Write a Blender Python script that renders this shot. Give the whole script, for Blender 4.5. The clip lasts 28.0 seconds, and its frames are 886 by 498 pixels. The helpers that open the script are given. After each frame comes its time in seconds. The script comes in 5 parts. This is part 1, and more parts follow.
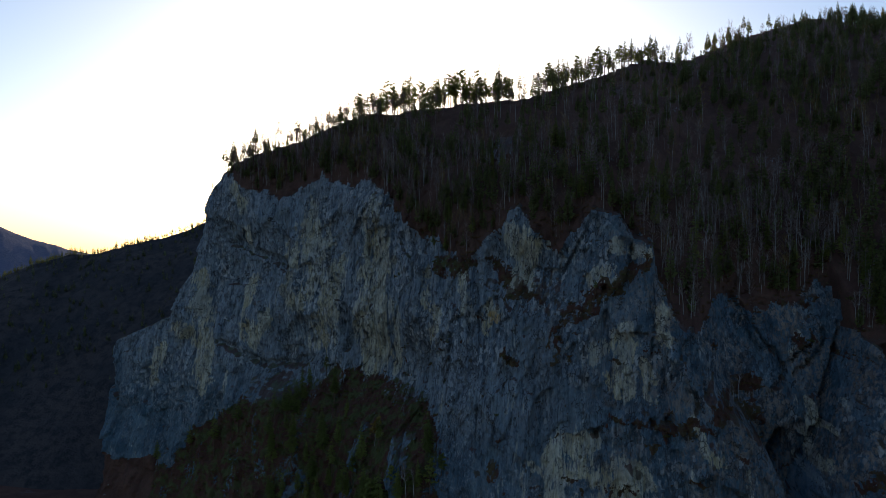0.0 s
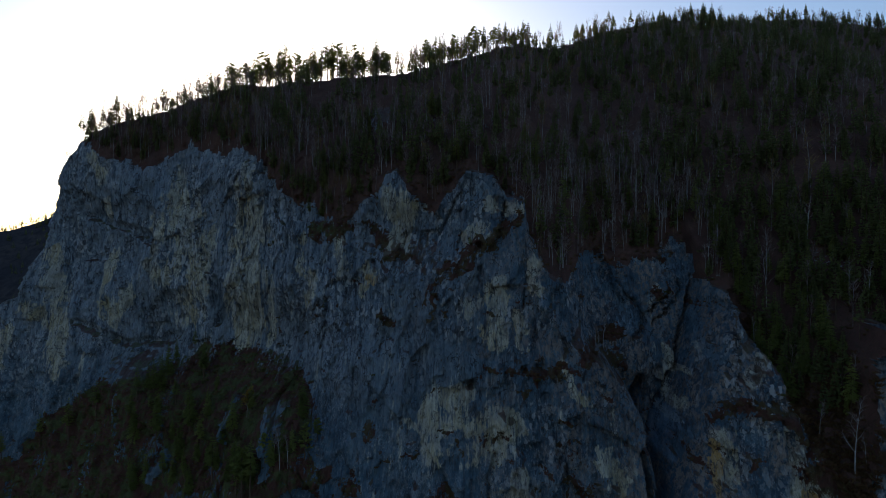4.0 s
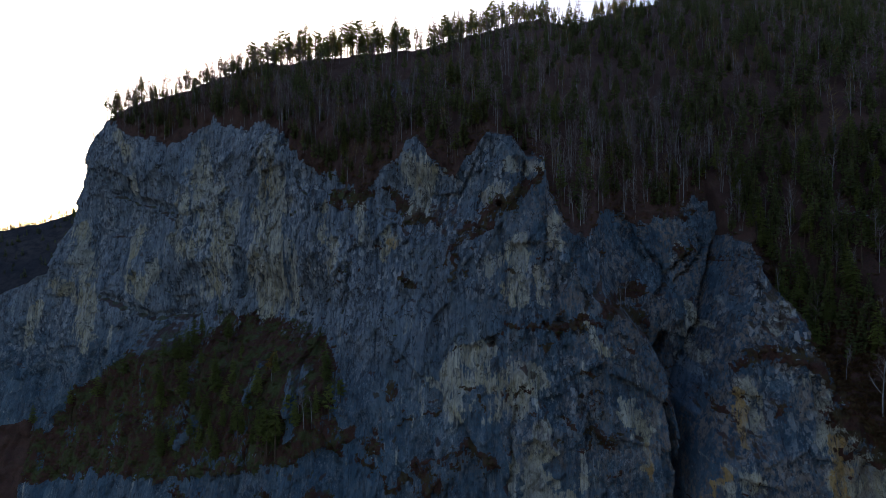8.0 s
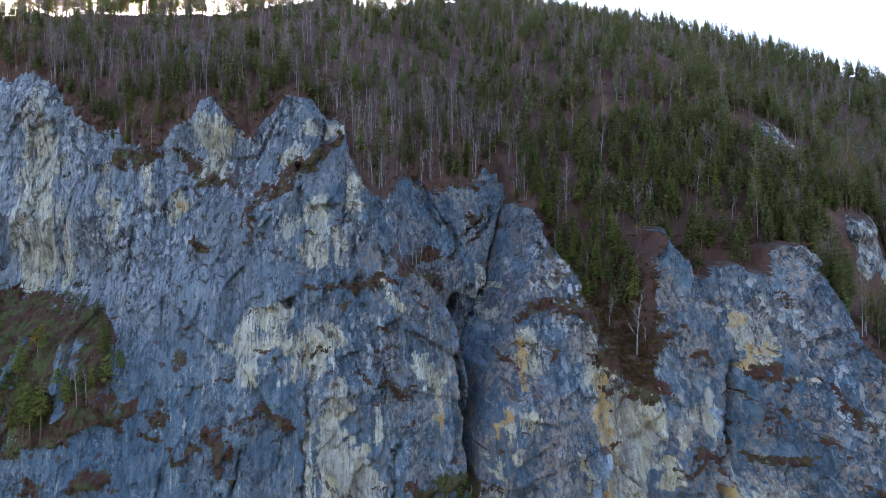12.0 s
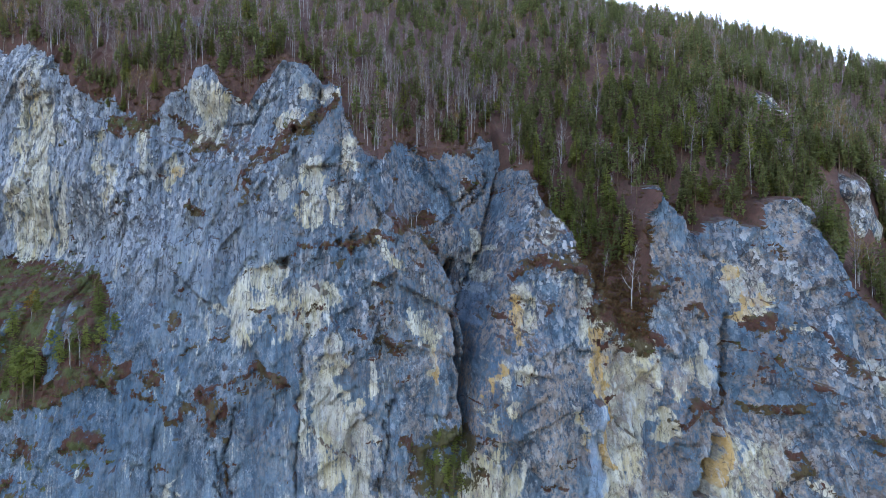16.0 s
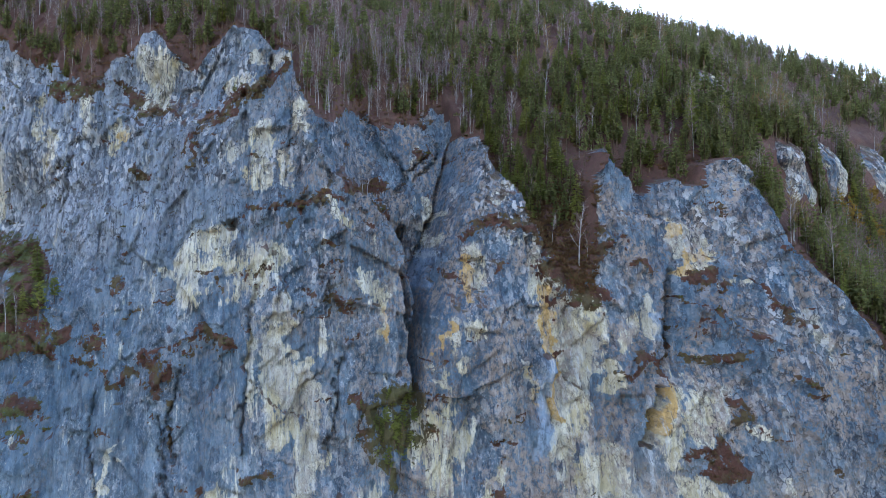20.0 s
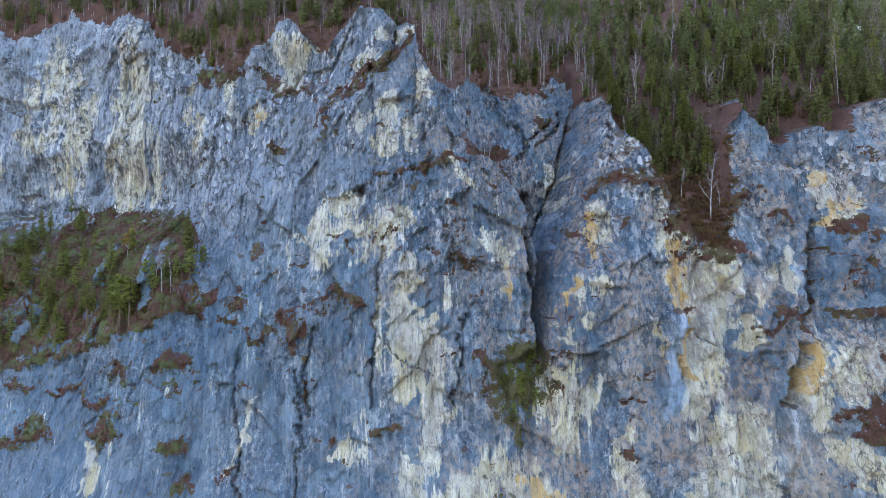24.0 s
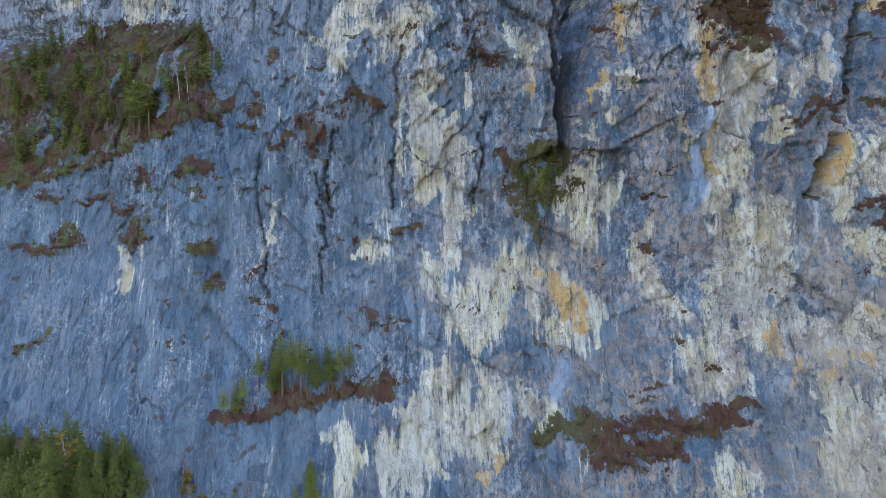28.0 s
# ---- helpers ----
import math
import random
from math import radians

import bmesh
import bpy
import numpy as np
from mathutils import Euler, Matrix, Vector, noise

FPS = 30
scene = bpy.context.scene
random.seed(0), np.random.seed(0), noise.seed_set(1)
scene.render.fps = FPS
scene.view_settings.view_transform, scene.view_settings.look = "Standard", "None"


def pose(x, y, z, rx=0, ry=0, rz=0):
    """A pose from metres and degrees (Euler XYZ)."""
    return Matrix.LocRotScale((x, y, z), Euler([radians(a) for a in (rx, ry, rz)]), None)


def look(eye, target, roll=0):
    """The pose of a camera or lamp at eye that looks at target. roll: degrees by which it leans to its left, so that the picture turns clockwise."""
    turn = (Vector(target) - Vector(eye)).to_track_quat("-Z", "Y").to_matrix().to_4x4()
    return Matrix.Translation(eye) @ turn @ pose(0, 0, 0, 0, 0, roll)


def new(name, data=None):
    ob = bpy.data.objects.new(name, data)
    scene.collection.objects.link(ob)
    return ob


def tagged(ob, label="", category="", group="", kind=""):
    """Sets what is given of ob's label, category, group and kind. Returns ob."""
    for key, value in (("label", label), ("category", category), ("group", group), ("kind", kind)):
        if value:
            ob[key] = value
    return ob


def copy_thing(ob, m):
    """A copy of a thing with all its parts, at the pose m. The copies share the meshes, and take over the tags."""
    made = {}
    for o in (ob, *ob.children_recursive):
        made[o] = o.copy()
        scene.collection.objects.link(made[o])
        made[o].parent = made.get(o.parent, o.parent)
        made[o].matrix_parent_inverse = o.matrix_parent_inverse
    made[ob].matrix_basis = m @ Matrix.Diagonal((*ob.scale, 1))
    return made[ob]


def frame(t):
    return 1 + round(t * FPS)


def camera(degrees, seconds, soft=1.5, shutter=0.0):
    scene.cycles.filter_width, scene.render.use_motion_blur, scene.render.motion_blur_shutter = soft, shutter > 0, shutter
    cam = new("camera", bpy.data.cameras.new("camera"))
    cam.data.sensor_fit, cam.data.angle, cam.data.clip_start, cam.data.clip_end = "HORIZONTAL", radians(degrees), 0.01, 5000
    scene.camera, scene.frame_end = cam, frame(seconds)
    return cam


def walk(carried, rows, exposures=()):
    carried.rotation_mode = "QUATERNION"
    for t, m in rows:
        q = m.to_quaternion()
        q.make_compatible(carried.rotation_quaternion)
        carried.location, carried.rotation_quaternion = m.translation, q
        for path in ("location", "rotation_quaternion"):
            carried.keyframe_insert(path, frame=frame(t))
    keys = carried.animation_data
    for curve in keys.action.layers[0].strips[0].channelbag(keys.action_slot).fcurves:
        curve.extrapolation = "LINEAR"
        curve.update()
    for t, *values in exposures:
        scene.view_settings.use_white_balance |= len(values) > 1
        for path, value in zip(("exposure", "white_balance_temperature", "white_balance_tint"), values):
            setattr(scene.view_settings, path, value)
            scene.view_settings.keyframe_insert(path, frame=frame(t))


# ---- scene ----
FOV = 64.942
ROWS = [
    (0.0, 0.00, 0.00, 170.00, -12.39, 0.60, 0.29),
    (0.5, 0.73, 0.62, 168.00, -16.50, 0.72, 0.33),
    (1.0, 1.30, 1.15, 166.05, -17.24, 0.77, 0.26),
    (1.5, 1.63, 1.52, 164.16, -16.20, 0.79, 0.44),
    (2.0, 1.68, 1.68, 162.34, -6.72, 0.91, 0.39),
    (2.5, 1.53, 1.68, 160.64, -4.24, 0.92, 0.22),
    (3.0, 1.30, 1.56, 159.06, -2.69, 0.95, 0.19),
    (3.5, 1.10, 1.41, 157.53, -2.52, 0.98, 0.11),
    (5.5, 1.51, 1.00, 151.46, -3.13, 1.04, -0.24),
    (6.0, 1.44, 0.92, 149.88, -3.27, 1.00, -0.25),
    (6.5, 1.39, 0.83, 148.36, -3.46, 0.93, -0.27),
    (7.0, 1.36, 0.78, 146.93, -3.80, 0.92, -0.37),
    (7.5, 1.37, 0.74, 145.54, -4.03, 0.93, -0.39),
    (8.0, 1.47, 0.69, 144.16, -4.36, 0.95, -0.50),
    (8.5, 1.71, 0.59, 142.79, -4.61, 0.94, -0.55),
    (9.0, 2.06, 0.43, 141.46, -3.74, 0.96, -0.46),
    (9.5, 2.42, 0.21, 140.18, 5.47, 0.91, -0.19),
    (10.0, 2.62, -0.00, 138.94, 9.49, 0.86, -0.12),
    (10.5, 2.64, -0.14, 137.66, 10.47, 0.85, -0.10),
    (11.0, 2.58, -0.20, 136.28, 10.80, 0.84, -0.01),
    (11.5, 2.53, -0.20, 134.80, 11.16, 0.89, -0.04),
    (12.0, 2.50, -0.24, 133.22, 11.76, 0.92, -0.00),
    (12.5, 2.46, -0.30, 131.58, 12.06, 1.00, -0.03),
    (14.5, 2.68, -0.28, 124.74, 12.01, 1.41, 0.08),
    (15.0, 2.70, -0.31, 123.14, 11.95, 1.45, 0.09),
    (15.5, 2.73, -0.32, 121.53, 12.03, 1.53, 0.07),
    (16.0, 2.79, -0.33, 119.88, 12.07, 1.58, 0.08),
    (16.5, 2.89, -0.37, 118.18, 12.12, 1.70, 0.08),
    (17.0, 3.00, -0.38, 116.46, 12.21, 1.81, 0.13),
    (17.5, 3.13, -0.38, 114.72, 12.28, 1.92, 0.08),
    (18.0, 3.27, -0.39, 112.98, 12.23, 2.02, 0.08),
    (18.5, 3.44, -0.42, 111.24, 12.18, 2.17, 0.09),
    (19.0, 3.62, -0.49, 109.52, 14.29, 2.36, 0.13),
    (19.5, 3.80, -0.57, 107.84, 14.97, 2.46, 0.07),
    (20.0, 3.87, -0.62, 106.21, 15.79, 2.59, 0.15),
    (20.5, 3.73, -0.58, 104.64, 16.86, 2.66, 0.04),
    (21.0, 3.45, -0.47, 103.08, 16.43, 2.73, 0.06),
    (21.5, 3.24, -0.37, 101.47, 14.37, 2.82, 0.01),
    (22.0, 3.22, -0.30, 99.79, 11.75, 2.92, -0.06),
    (22.5, 3.35, -0.24, 98.06, 8.72, 3.05, -0.02),
    (24.5, 3.67, -0.84, 91.01, 5.52, 3.59, 0.03),
    (25.0, 3.84, -0.82, 89.45, 5.06, 3.69, 0.03),
    (25.5, 3.94, -0.77, 87.88, 4.84, 3.80, 0.05),
    (26.0, 3.97, -0.70, 86.27, 4.78, 3.89, 0.03),
    (26.5, 3.89, -0.54, 84.60, 5.18, 4.00, 0.06),
    (26.7, 3.82, -0.46, 83.90, 5.20, -2.11, 0.03),
    (27.0, 3.70, -0.33, 82.85, 5.21, -7.53, -0.00),
    (27.5, 3.46, -0.27, 80.97, 4.41, -7.35, 0.01),
    (28.0, 3.22, -0.43, 78.92, 4.25, -8.47, 0.01),
]
# seconds, stops, kelvin, tint
EXPOSURES = [(0, 0.4, 6200, 17), (1.5, -0.3, 5500, 15), (2, -0.6, 5050, 15), (3, -0.1, 5600, 15), (5.5, 0.5, 6200, 22), (8, 0.8, 6350, 26), (9.2, 1.0, 6600, 24),
             (10.2, 1.75, 6300, 25), (11, 2.4, 6700, 29), (12.5, 3.3, 6950, 30), (15, 3.6, 7200, 31), (22, 3.55, 7250, 31), (24.5, 3.8, 7300, 32),
             (26.4, 3.8, 7300, 32), (27, 3.55, 7500, 33), (28, 3.5, 7500, 33)]


def aimed(x, y, z, heading, tilt, roll):
    """Camera pose from a place, a compass heading, an upward tilt and a roll, in degrees."""
    a, b = radians(heading), radians(tilt)
    way = Vector((math.sin(a) * math.cos(b), math.cos(a) * math.cos(b), math.sin(b)))
    return look((x, y, z), Vector((x, y, z)) + way, roll)


cam = camera(FOV, 28.0, soft=0.9)
walk(cam, [(t, aimed(*r)) for t, *r in ROWS], EXPOSURES)

# ---- sky and sun ----
SUN_TURN, SUN_RISE = -15.0, 8.5
world = bpy.data.worlds.new("sky")
scene.world = world
world.use_nodes = True
sky = world.node_tree.nodes.new("ShaderNodeTexSky")
sky.sky_type = "NISHITA"
sky.sun_disc = False
sky.sun_elevation, sky.sun_rotation = radians(SUN_RISE), radians(SUN_TURN)
sky.air_density, sky.dust_density, sky.ozone_density = 1.0, 1.3, 2.5
back = world.node_tree.nodes["Background"]
back.inputs["Strength"].default_value = 0.15
world.node_tree.links.new(sky.outputs["Color"], back.inputs["Color"])
sun = new("sun", bpy.data.lights.new("sun", "SUN"))
sun.data.energy, sun.data.angle, sun.data.color = 2.0, radians(0.5), (1.0, 0.86, 0.68)
_a, _b = radians(SUN_TURN), radians(SUN_RISE)
_way = Vector((math.sin(_a) * math.cos(_b), math.cos(_a) * math.cos(_b), math.sin(_b)))
sun.matrix_world = look(_way * 400, (0, 0, 0))


# ---- materials ----
class Nodes:
    """Short hand for a node material."""

    def __init__(self, name):
        self.mat = bpy.data.materials.new(name)
        self.mat.use_nodes = True
        self.t = self.mat.node_tree
        self.bsdf = self.t.nodes["Principled BSDF"]
        self.place = self.add("ShaderNodeNewGeometry").outputs["Position"]

    def add(self, kind, **values):
        n = self.t.nodes.new(kind)
        for key, value in values.items():
            n.inputs[key.replace("_", " ")].default_value = value
        return n

    def join(self, a, b):
        self.t.links.new(a, b)

    def stretch(self, sx, sy, sz):
        n = self.add("ShaderNodeMapping")
        n.inputs["Scale"].default_value = (sx, sy, sz)
        self.join(self.place, n.inputs["Vector"])
        return n.outputs["Vector"]

    def noise(self, scale, detail=4, rough=0.6, vector=None, warp=0.0):
        n = self.add("ShaderNodeTexNoise", Scale=scale, Detail=detail, Roughness=rough, Distortion=warp)
        self.join(vector or self.place, n.inputs["Vector"])
        return n.outputs["Fac"]

    def cells(self, scale, vector=None, feature="F1"):
        n = self.add("ShaderNodeTexVoronoi", Scale=scale)
        n.feature = feature
        self.join(vector or self.place, n.inputs["Vector"])
        return n.outputs["Distance"]

    def ramp(self, fac, lo, hi, a=0.0, b=1.0):
        n = self.add("ShaderNodeMapRange")
        n.interpolation_type = "SMOOTHSTEP"
        for key, value in zip(("From Min", "From Max", "To Min", "To Max"), (lo, hi, a, b)):
            n.inputs[key].default_value = value
        self.join(fac, n.inputs["Value"])
        return n.outputs["Result"]

    def math(self, op, a, b):
        n = self.add("ShaderNodeMath")
        n.operation = op
        for s, v in zip(n.inputs, (a, b)):
            if isinstance(v, (int, float)):
                s.default_value = v
            else:
                self.join(v, s)
        return n.outputs[0]

    def mix(self, fac, a, b):
        n = self.add("ShaderNodeMix")
        n.data_type = "RGBA"
        for s, v in ((n.inputs[0], fac), (n.inputs[6], a), (n.inputs[7], b)):
            if isinstance(v, tuple):
                s.default_value = (*v, 1)
            elif isinstance(v, (int, float)):
                s.default_value = v
            else:
                self.join(v, s)
        return n.outputs[2]

    def mark(self, name):
        n = self.add("ShaderNodeAttribute")
        n.attribute_name = name
        return n.outputs["Fac"]

    def done(self, colour, rough=0.9, bump=None, far=0.3, strength=0.6, gloss=0.25):
        if isinstance(colour, tuple):
            self.bsdf.inputs["Base Color"].default_value = (*colour, 1)
        else:
            self.join(colour, self.bsdf.inputs["Base Color"])
        self.bsdf.inputs["Roughness"].default_value = rough
        self.bsdf.inputs["Specular IOR Level"].default_value = gloss
        if bump is not None:
            n = self.add("ShaderNodeBump", Strength=strength, Distance=far)
            self.join(bump, n.inputs["Height"])
            self.join(n.outputs["Normal"], self.bsdf.inputs["Normal"])
        return self.mat


def rock_material():
    m = Nodes("limestone")
    plain = m.place
    sway = m.add("ShaderNodeCombineXYZ")
    m.join(m.math("MULTIPLY", m.math("SUBTRACT", m.noise(0.017, 2, 0.5), 0.5), 5.0), sway.inputs[0])
    moved = m.add("ShaderNodeVectorMath")
    m.join(plain, moved.inputs[0])
    m.join(sway.outputs[0], moved.inputs[1])
    m.place = moved.outputs[0]
    drip, drips, lump = m.stretch(1.0, 0.12, 0.075), m.stretch(1.0, 0.12, 0.17), m.stretch(1.0, 0.3, 0.62)
    m.place = plain
    broad = m.noise(0.035, 5, 0.6)
    column = m.noise(0.13, 6, 0.68, drips, 0.5)
    streak = m.noise(0.42, 7, 0.72, drip)
    fine = m.noise(1.5, 6, 0.75, drips)
    grain = m.noise(0.95, 7, 0.72, m.stretch(1.0, 0.5, 0.6))
    speck = m.noise(2.4, 4, 0.75, m.stretch(1.0, 0.5, 0.65))
    block = m.add("ShaderNodeTexVoronoi", Scale=0.23)
    m.join(lump, block.inputs["Vector"])
    tone = m.add("ShaderNodeSeparateColor")
    m.join(block.outputs["Color"], tone.inputs[0])
    piece, other = tone.outputs[0], tone.outputs[1]
    base = m.math("ADD", m.math("MULTIPLY", column, 0.75), m.math("MULTIPLY", piece, 0.25))
    grey = m.mix(m.ramp(base, 0.36, 0.62), (0.060, 0.110, 0.148), (0.160, 0.226, 0.264))
    blue = m.mix(m.ramp(broad, 0.42, 0.6, 0.0, 0.65), grey, (0.076, 0.152, 0.208))
    along = m.add("ShaderNodeSeparateXYZ")
    m.join(m.place, along.inputs[0])
    outer = m.ramp(along.outputs[0], -25.0, 60.0, 0.18, 1.0)
    rust = m.math("MULTIPLY", m.ramp(m.noise(0.07, 5), 0.46, 0.58), m.ramp(grain, 0.42, 0.56, 0.0, 0.8))
    rust = m.math("MULTIPLY", rust, outer)
    # haze over the farther left wall, painted in as a paler rock colour
    haze_veil = m.math("MULTIPLY", m.ramp(along.outputs[0], 30.0, -60.0, 0.0, 0.9), m.ramp(along.outputs[2], 98.0, 130.0))
    blue = m.mix(haze_veil, blue, m.mix(m.ramp(streak, 0.36, 0.62), (0.22, 0.27, 0.31), (0.40, 0.43, 0.46)))
    blue = m.mix(rust, blue, (0.235, 0.165, 0.125))
    blue = m.mix(m.ramp(streak, 0.57, 0.69, 0.0, 0.5), blue, (0.31, 0.375, 0.405))
    blue = m.mix(m.ramp(streak, 0.45, 0.34, 0.0, 0.8), blue, (0.05, 0.08, 0.108))
    blue = m.mix(m.ramp(fine, 0.47, 0.38, 0.0, 0.6), blue, (0.070, 0.092, 0.115))
    blue = m.mix(m.ramp(fine, 0.57, 0.65, 0.0, 0.5), blue, (0.28, 0.335, 0.365))
    zone = m.ramp(m.noise(0.055, 4, 0.6, m.stretch(1.0, 0.5, 0.6)), 0.44, 0.60, 0.12, 1.0)
    blue = m.mix(m.math("MULTIPLY", zone, m.ramp(grain, 0.54, 0.64, 0.0, 0.65)), blue, (0.44, 0.45, 0.46))
    blue = m.mix(m.math("MULTIPLY", zone, m.ramp(grain, 0.46, 0.36, 0.0, 0.75)), blue, (0.055, 0.062, 0.08))
    pale = m.mix(m.ramp(streak, 0.42, 0.6), (0.58, 0.46, 0.25), (0.78, 0.70, 0.52))
    pale = m.mix(m.ramp(m.noise(0.05, 4), 0.48, 0.62), pale, (0.62, 0.57, 0.44))
    pale = m.mix(m.ramp(fine, 0.49, 0.38, 0.0, 0.85), pale, (0.20, 0.205, 0.215))
    pale = m.mix(m.ramp(other, 0.6, 0.9, 0.0, 0.4), pale, (0.33, 0.32, 0.30))
    fray = m.math("ADD", m.math("MULTIPLY", m.math("SUBTRACT", column, 0.5), 1.5), m.math("MULTIPLY", m.math("SUBTRACT", streak, 0.5), 3.0))
    fray = m.math("ADD", fray, m.math("MULTIPLY", m.math("SUBTRACT", grain, 0.5), 0.9))
    fray = m.math("ADD", fray, m.math("MULTIPLY", m.math("SUBTRACT", piece, 0.5), 0.5))
    mask = m.ramp(m.math("ADD", m.mark("pale"), fray), 0.45, 0.75, 0.0, 0.88)
    near = m.ramp(m.mark("seep"), 0.0, 0.55, 0.22, 1.0)
    thin = m.math("MULTIPLY", m.ramp(column, 0.56, 0.66), m.ramp(fine, 0.52, 0.62, 0.0, 0.6))
    colour = m.mix(m.math("MAXIMUM", mask, m.math("MULTIPLY", thin, near)), blue, pale)
    earthy = m.math("MULTIPLY", m.ramp(m.noise(0.10, 6, 0.7), 0.46, 0.58), m.ramp(grain, 0.42, 0.54, 0.0, 0.9))
    earthy = m.math("MULTIPLY", earthy, outer)
    colour = m.mix(earthy, colour, (0.35, 0.27, 0.215))
    ochre = m.mix(streak, (0.62, 0.30, 0.06), (0.58, 0.38, 0.15))
    tinged = m.math("MULTIPLY", m.ramp(m.mark("ochre"), 0.02, 0.25), m.ramp(m.math("ADD", m.mark("ochre"), m.math("MULTIPLY", fray, 1.1)), 0.34, 0.68, 0.0, 0.9))
    tinged = m.math("MULTIPLY", tinged, m.ramp(streak, 0.42, 0.54, 0.45, 1.0))
    colour = m.mix(tinged, colour, ochre)
    colour = m.mix(m.math("MULTIPLY", zone, m.ramp(speck, 0.56, 0.66, 0.0, 0.5)), colour, (0.60, 0.60, 0.59))
    colour = m.mix(m.math("MULTIPLY", m.math("ADD", zone, 0.1), m.ramp(speck, 0.44, 0.36, 0.0, 0.6)), colour, (0.045, 0.042, 0.045))
    dirt = m.math("MULTIPLY", m.ramp(m.noise(0.17, 5, 0.65, m.stretch(1.0, 0.5, 0.8)), 0.50, 0.60), m.ramp(speck, 0.50, 0.60, 0.0, 0.75))
    dirt = m.math("MULTIPLY", dirt, m.ramp(along.outputs[0], -25.0, 60.0, 0.5, 1.0))
    colour = m.mix(dirt, colour, (0.125, 0.082, 0.062))
    # beige weathering low on the outer wall
    beige = m.math("MULTIPLY", m.ramp(along.outputs[0], 76.0, 96.0), m.ramp(along.outputs[2], 78.0, 50.0))
    beige = m.math("MULTIPLY", beige, m.ramp(m.math("ADD", broad, m.math("MULTIPLY", grain, 0.4)), 0.56, 0.80, 0.0, 0.55))
    colour = m.mix(beige, colour, (0.40, 0.325, 0.24))
    rugged = m.math("MAXIMUM", m.ramp(along.outputs[2], 95.0, 126.0, 0.35, 1.0), m.ramp(along.outputs[0], 96.0, 108.0, 0.35, 0.9))
    wobble = m.add("ShaderNodeTexNoise", Scale=1.1, Detail=3.0, Roughness=0.6)
    m.join(m.place, wobble.inputs["Vector"])
    push = m.add("ShaderNodeVectorMath")
    push.operation = "SCALE"
    push.inputs["Scale"].default_value = 0.9
    m.join(wobble.outputs["Color"], push.inputs[0])
    bent = m.add("ShaderNodeVectorMath")
    m.join(m.stretch(1.0, 0.5, 0.5), bent.inputs[0])
    m.join(push.outputs[0], bent.inputs[1])
    jagged = bent.outputs[0]
    # short white runs below seeps, and chips of broken stone
    run = m.noise(0.62, 6, 0.72, m.stretch(1.0, 0.12, 0.13), 0.3)
    runs = m.math("MULTIPLY", m.ramp(run, 0.57, 0.64), m.ramp(column, 0.47, 0.60, 0.0, 0.6))
    colour = m.mix(m.math("MULTIPLY", runs, near), colour, (0.56, 0.57, 0.55))
    wash = m.ramp(m.math("ADD", m.mark("washed"), m.math("MULTIPLY", m.math("SUBTRACT", streak, 0.5), 2.5)), 0.45, 0.95, 0.0, 0.55)
    colour = m.mix(wash, colour, (0.29, 0.40, 0.50))
    chip = m.add("ShaderNodeTexVoronoi", Scale=1.05)
    m.join(jagged, chip.inputs["Vector"])
    shade = m.add("ShaderNodeSeparateColor")
    m.join(chip.outputs["Color"], shade.inputs[0])
    colour = m.mix(m.math("MULTIPLY", m.math("MULTIPLY", m.math("MULTIPLY", zone, rugged), near), m.ramp(shade.outputs[0], 0.74, 0.84, 0.0, 0.75)), colour, (0.56, 0.54, 0.51))
    colour = m.mix(m.math("MULTIPLY", m.math("MULTIPLY", m.math("ADD", zone, 0.15), rugged), m.ramp(shade.outputs[0], 0.22, 0.12, 0.0, 0.5)), colour, (0.052, 0.052, 0.060))
    # narrow slits, the shade inside them put into the colour
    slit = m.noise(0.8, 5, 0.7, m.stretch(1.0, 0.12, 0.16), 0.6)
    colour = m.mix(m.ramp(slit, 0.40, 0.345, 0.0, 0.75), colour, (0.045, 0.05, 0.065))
    # broken edges between the chips, their crack shade painted near black
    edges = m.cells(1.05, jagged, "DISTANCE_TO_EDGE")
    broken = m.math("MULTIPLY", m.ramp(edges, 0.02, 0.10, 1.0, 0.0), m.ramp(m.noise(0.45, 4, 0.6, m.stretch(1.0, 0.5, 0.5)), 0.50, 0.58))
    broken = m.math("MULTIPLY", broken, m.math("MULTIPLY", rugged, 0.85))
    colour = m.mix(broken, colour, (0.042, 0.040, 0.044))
    # turf and dead grass where the rock is flat enough to hold soil
    up = m.add("ShaderNodeSeparateXYZ")
    m.join(m.add("ShaderNodeNewGeometry").outputs["Normal"], up.inputs[0])
    flat = m.ramp(m.math("ADD", up.outputs["Z"], m.math("MULTIPLY", grain, 0.4)), 0.84, 0.98)
    grassy = m.math("MULTIPLY", m.ramp(m.noise(0.22, 5), 0.44, 0.60), m.ramp(along.outputs[0], -55.0, -40.0, 1.0, 0.45))
    hollow = m.math("MULTIPLY", m.ramp(m.math("ABSOLUTE", m.math("SUBTRACT", along.outputs[0], 40.0), 0.0), 5.0, 9.0, 1.0, 0.0), m.ramp(along.outputs[2], 84.0, 79.0, 0.0, 0.65))
    grassy = m.math("MAXIMUM", grassy, hollow)
    soil = m.mix(grassy, (0.112, 0.046, 0.031), (0.100, 0.108, 0.036))
    soil = m.mix(m.ramp(speck, 0.45, 0.7, 0.0, 0.6), soil, (0.060, 0.045, 0.028))
    edge = m.math("ADD", m.mark("turf"), m.math("MULTIPLY", m.math("SUBTRACT", grain, 0.5), 3.2))
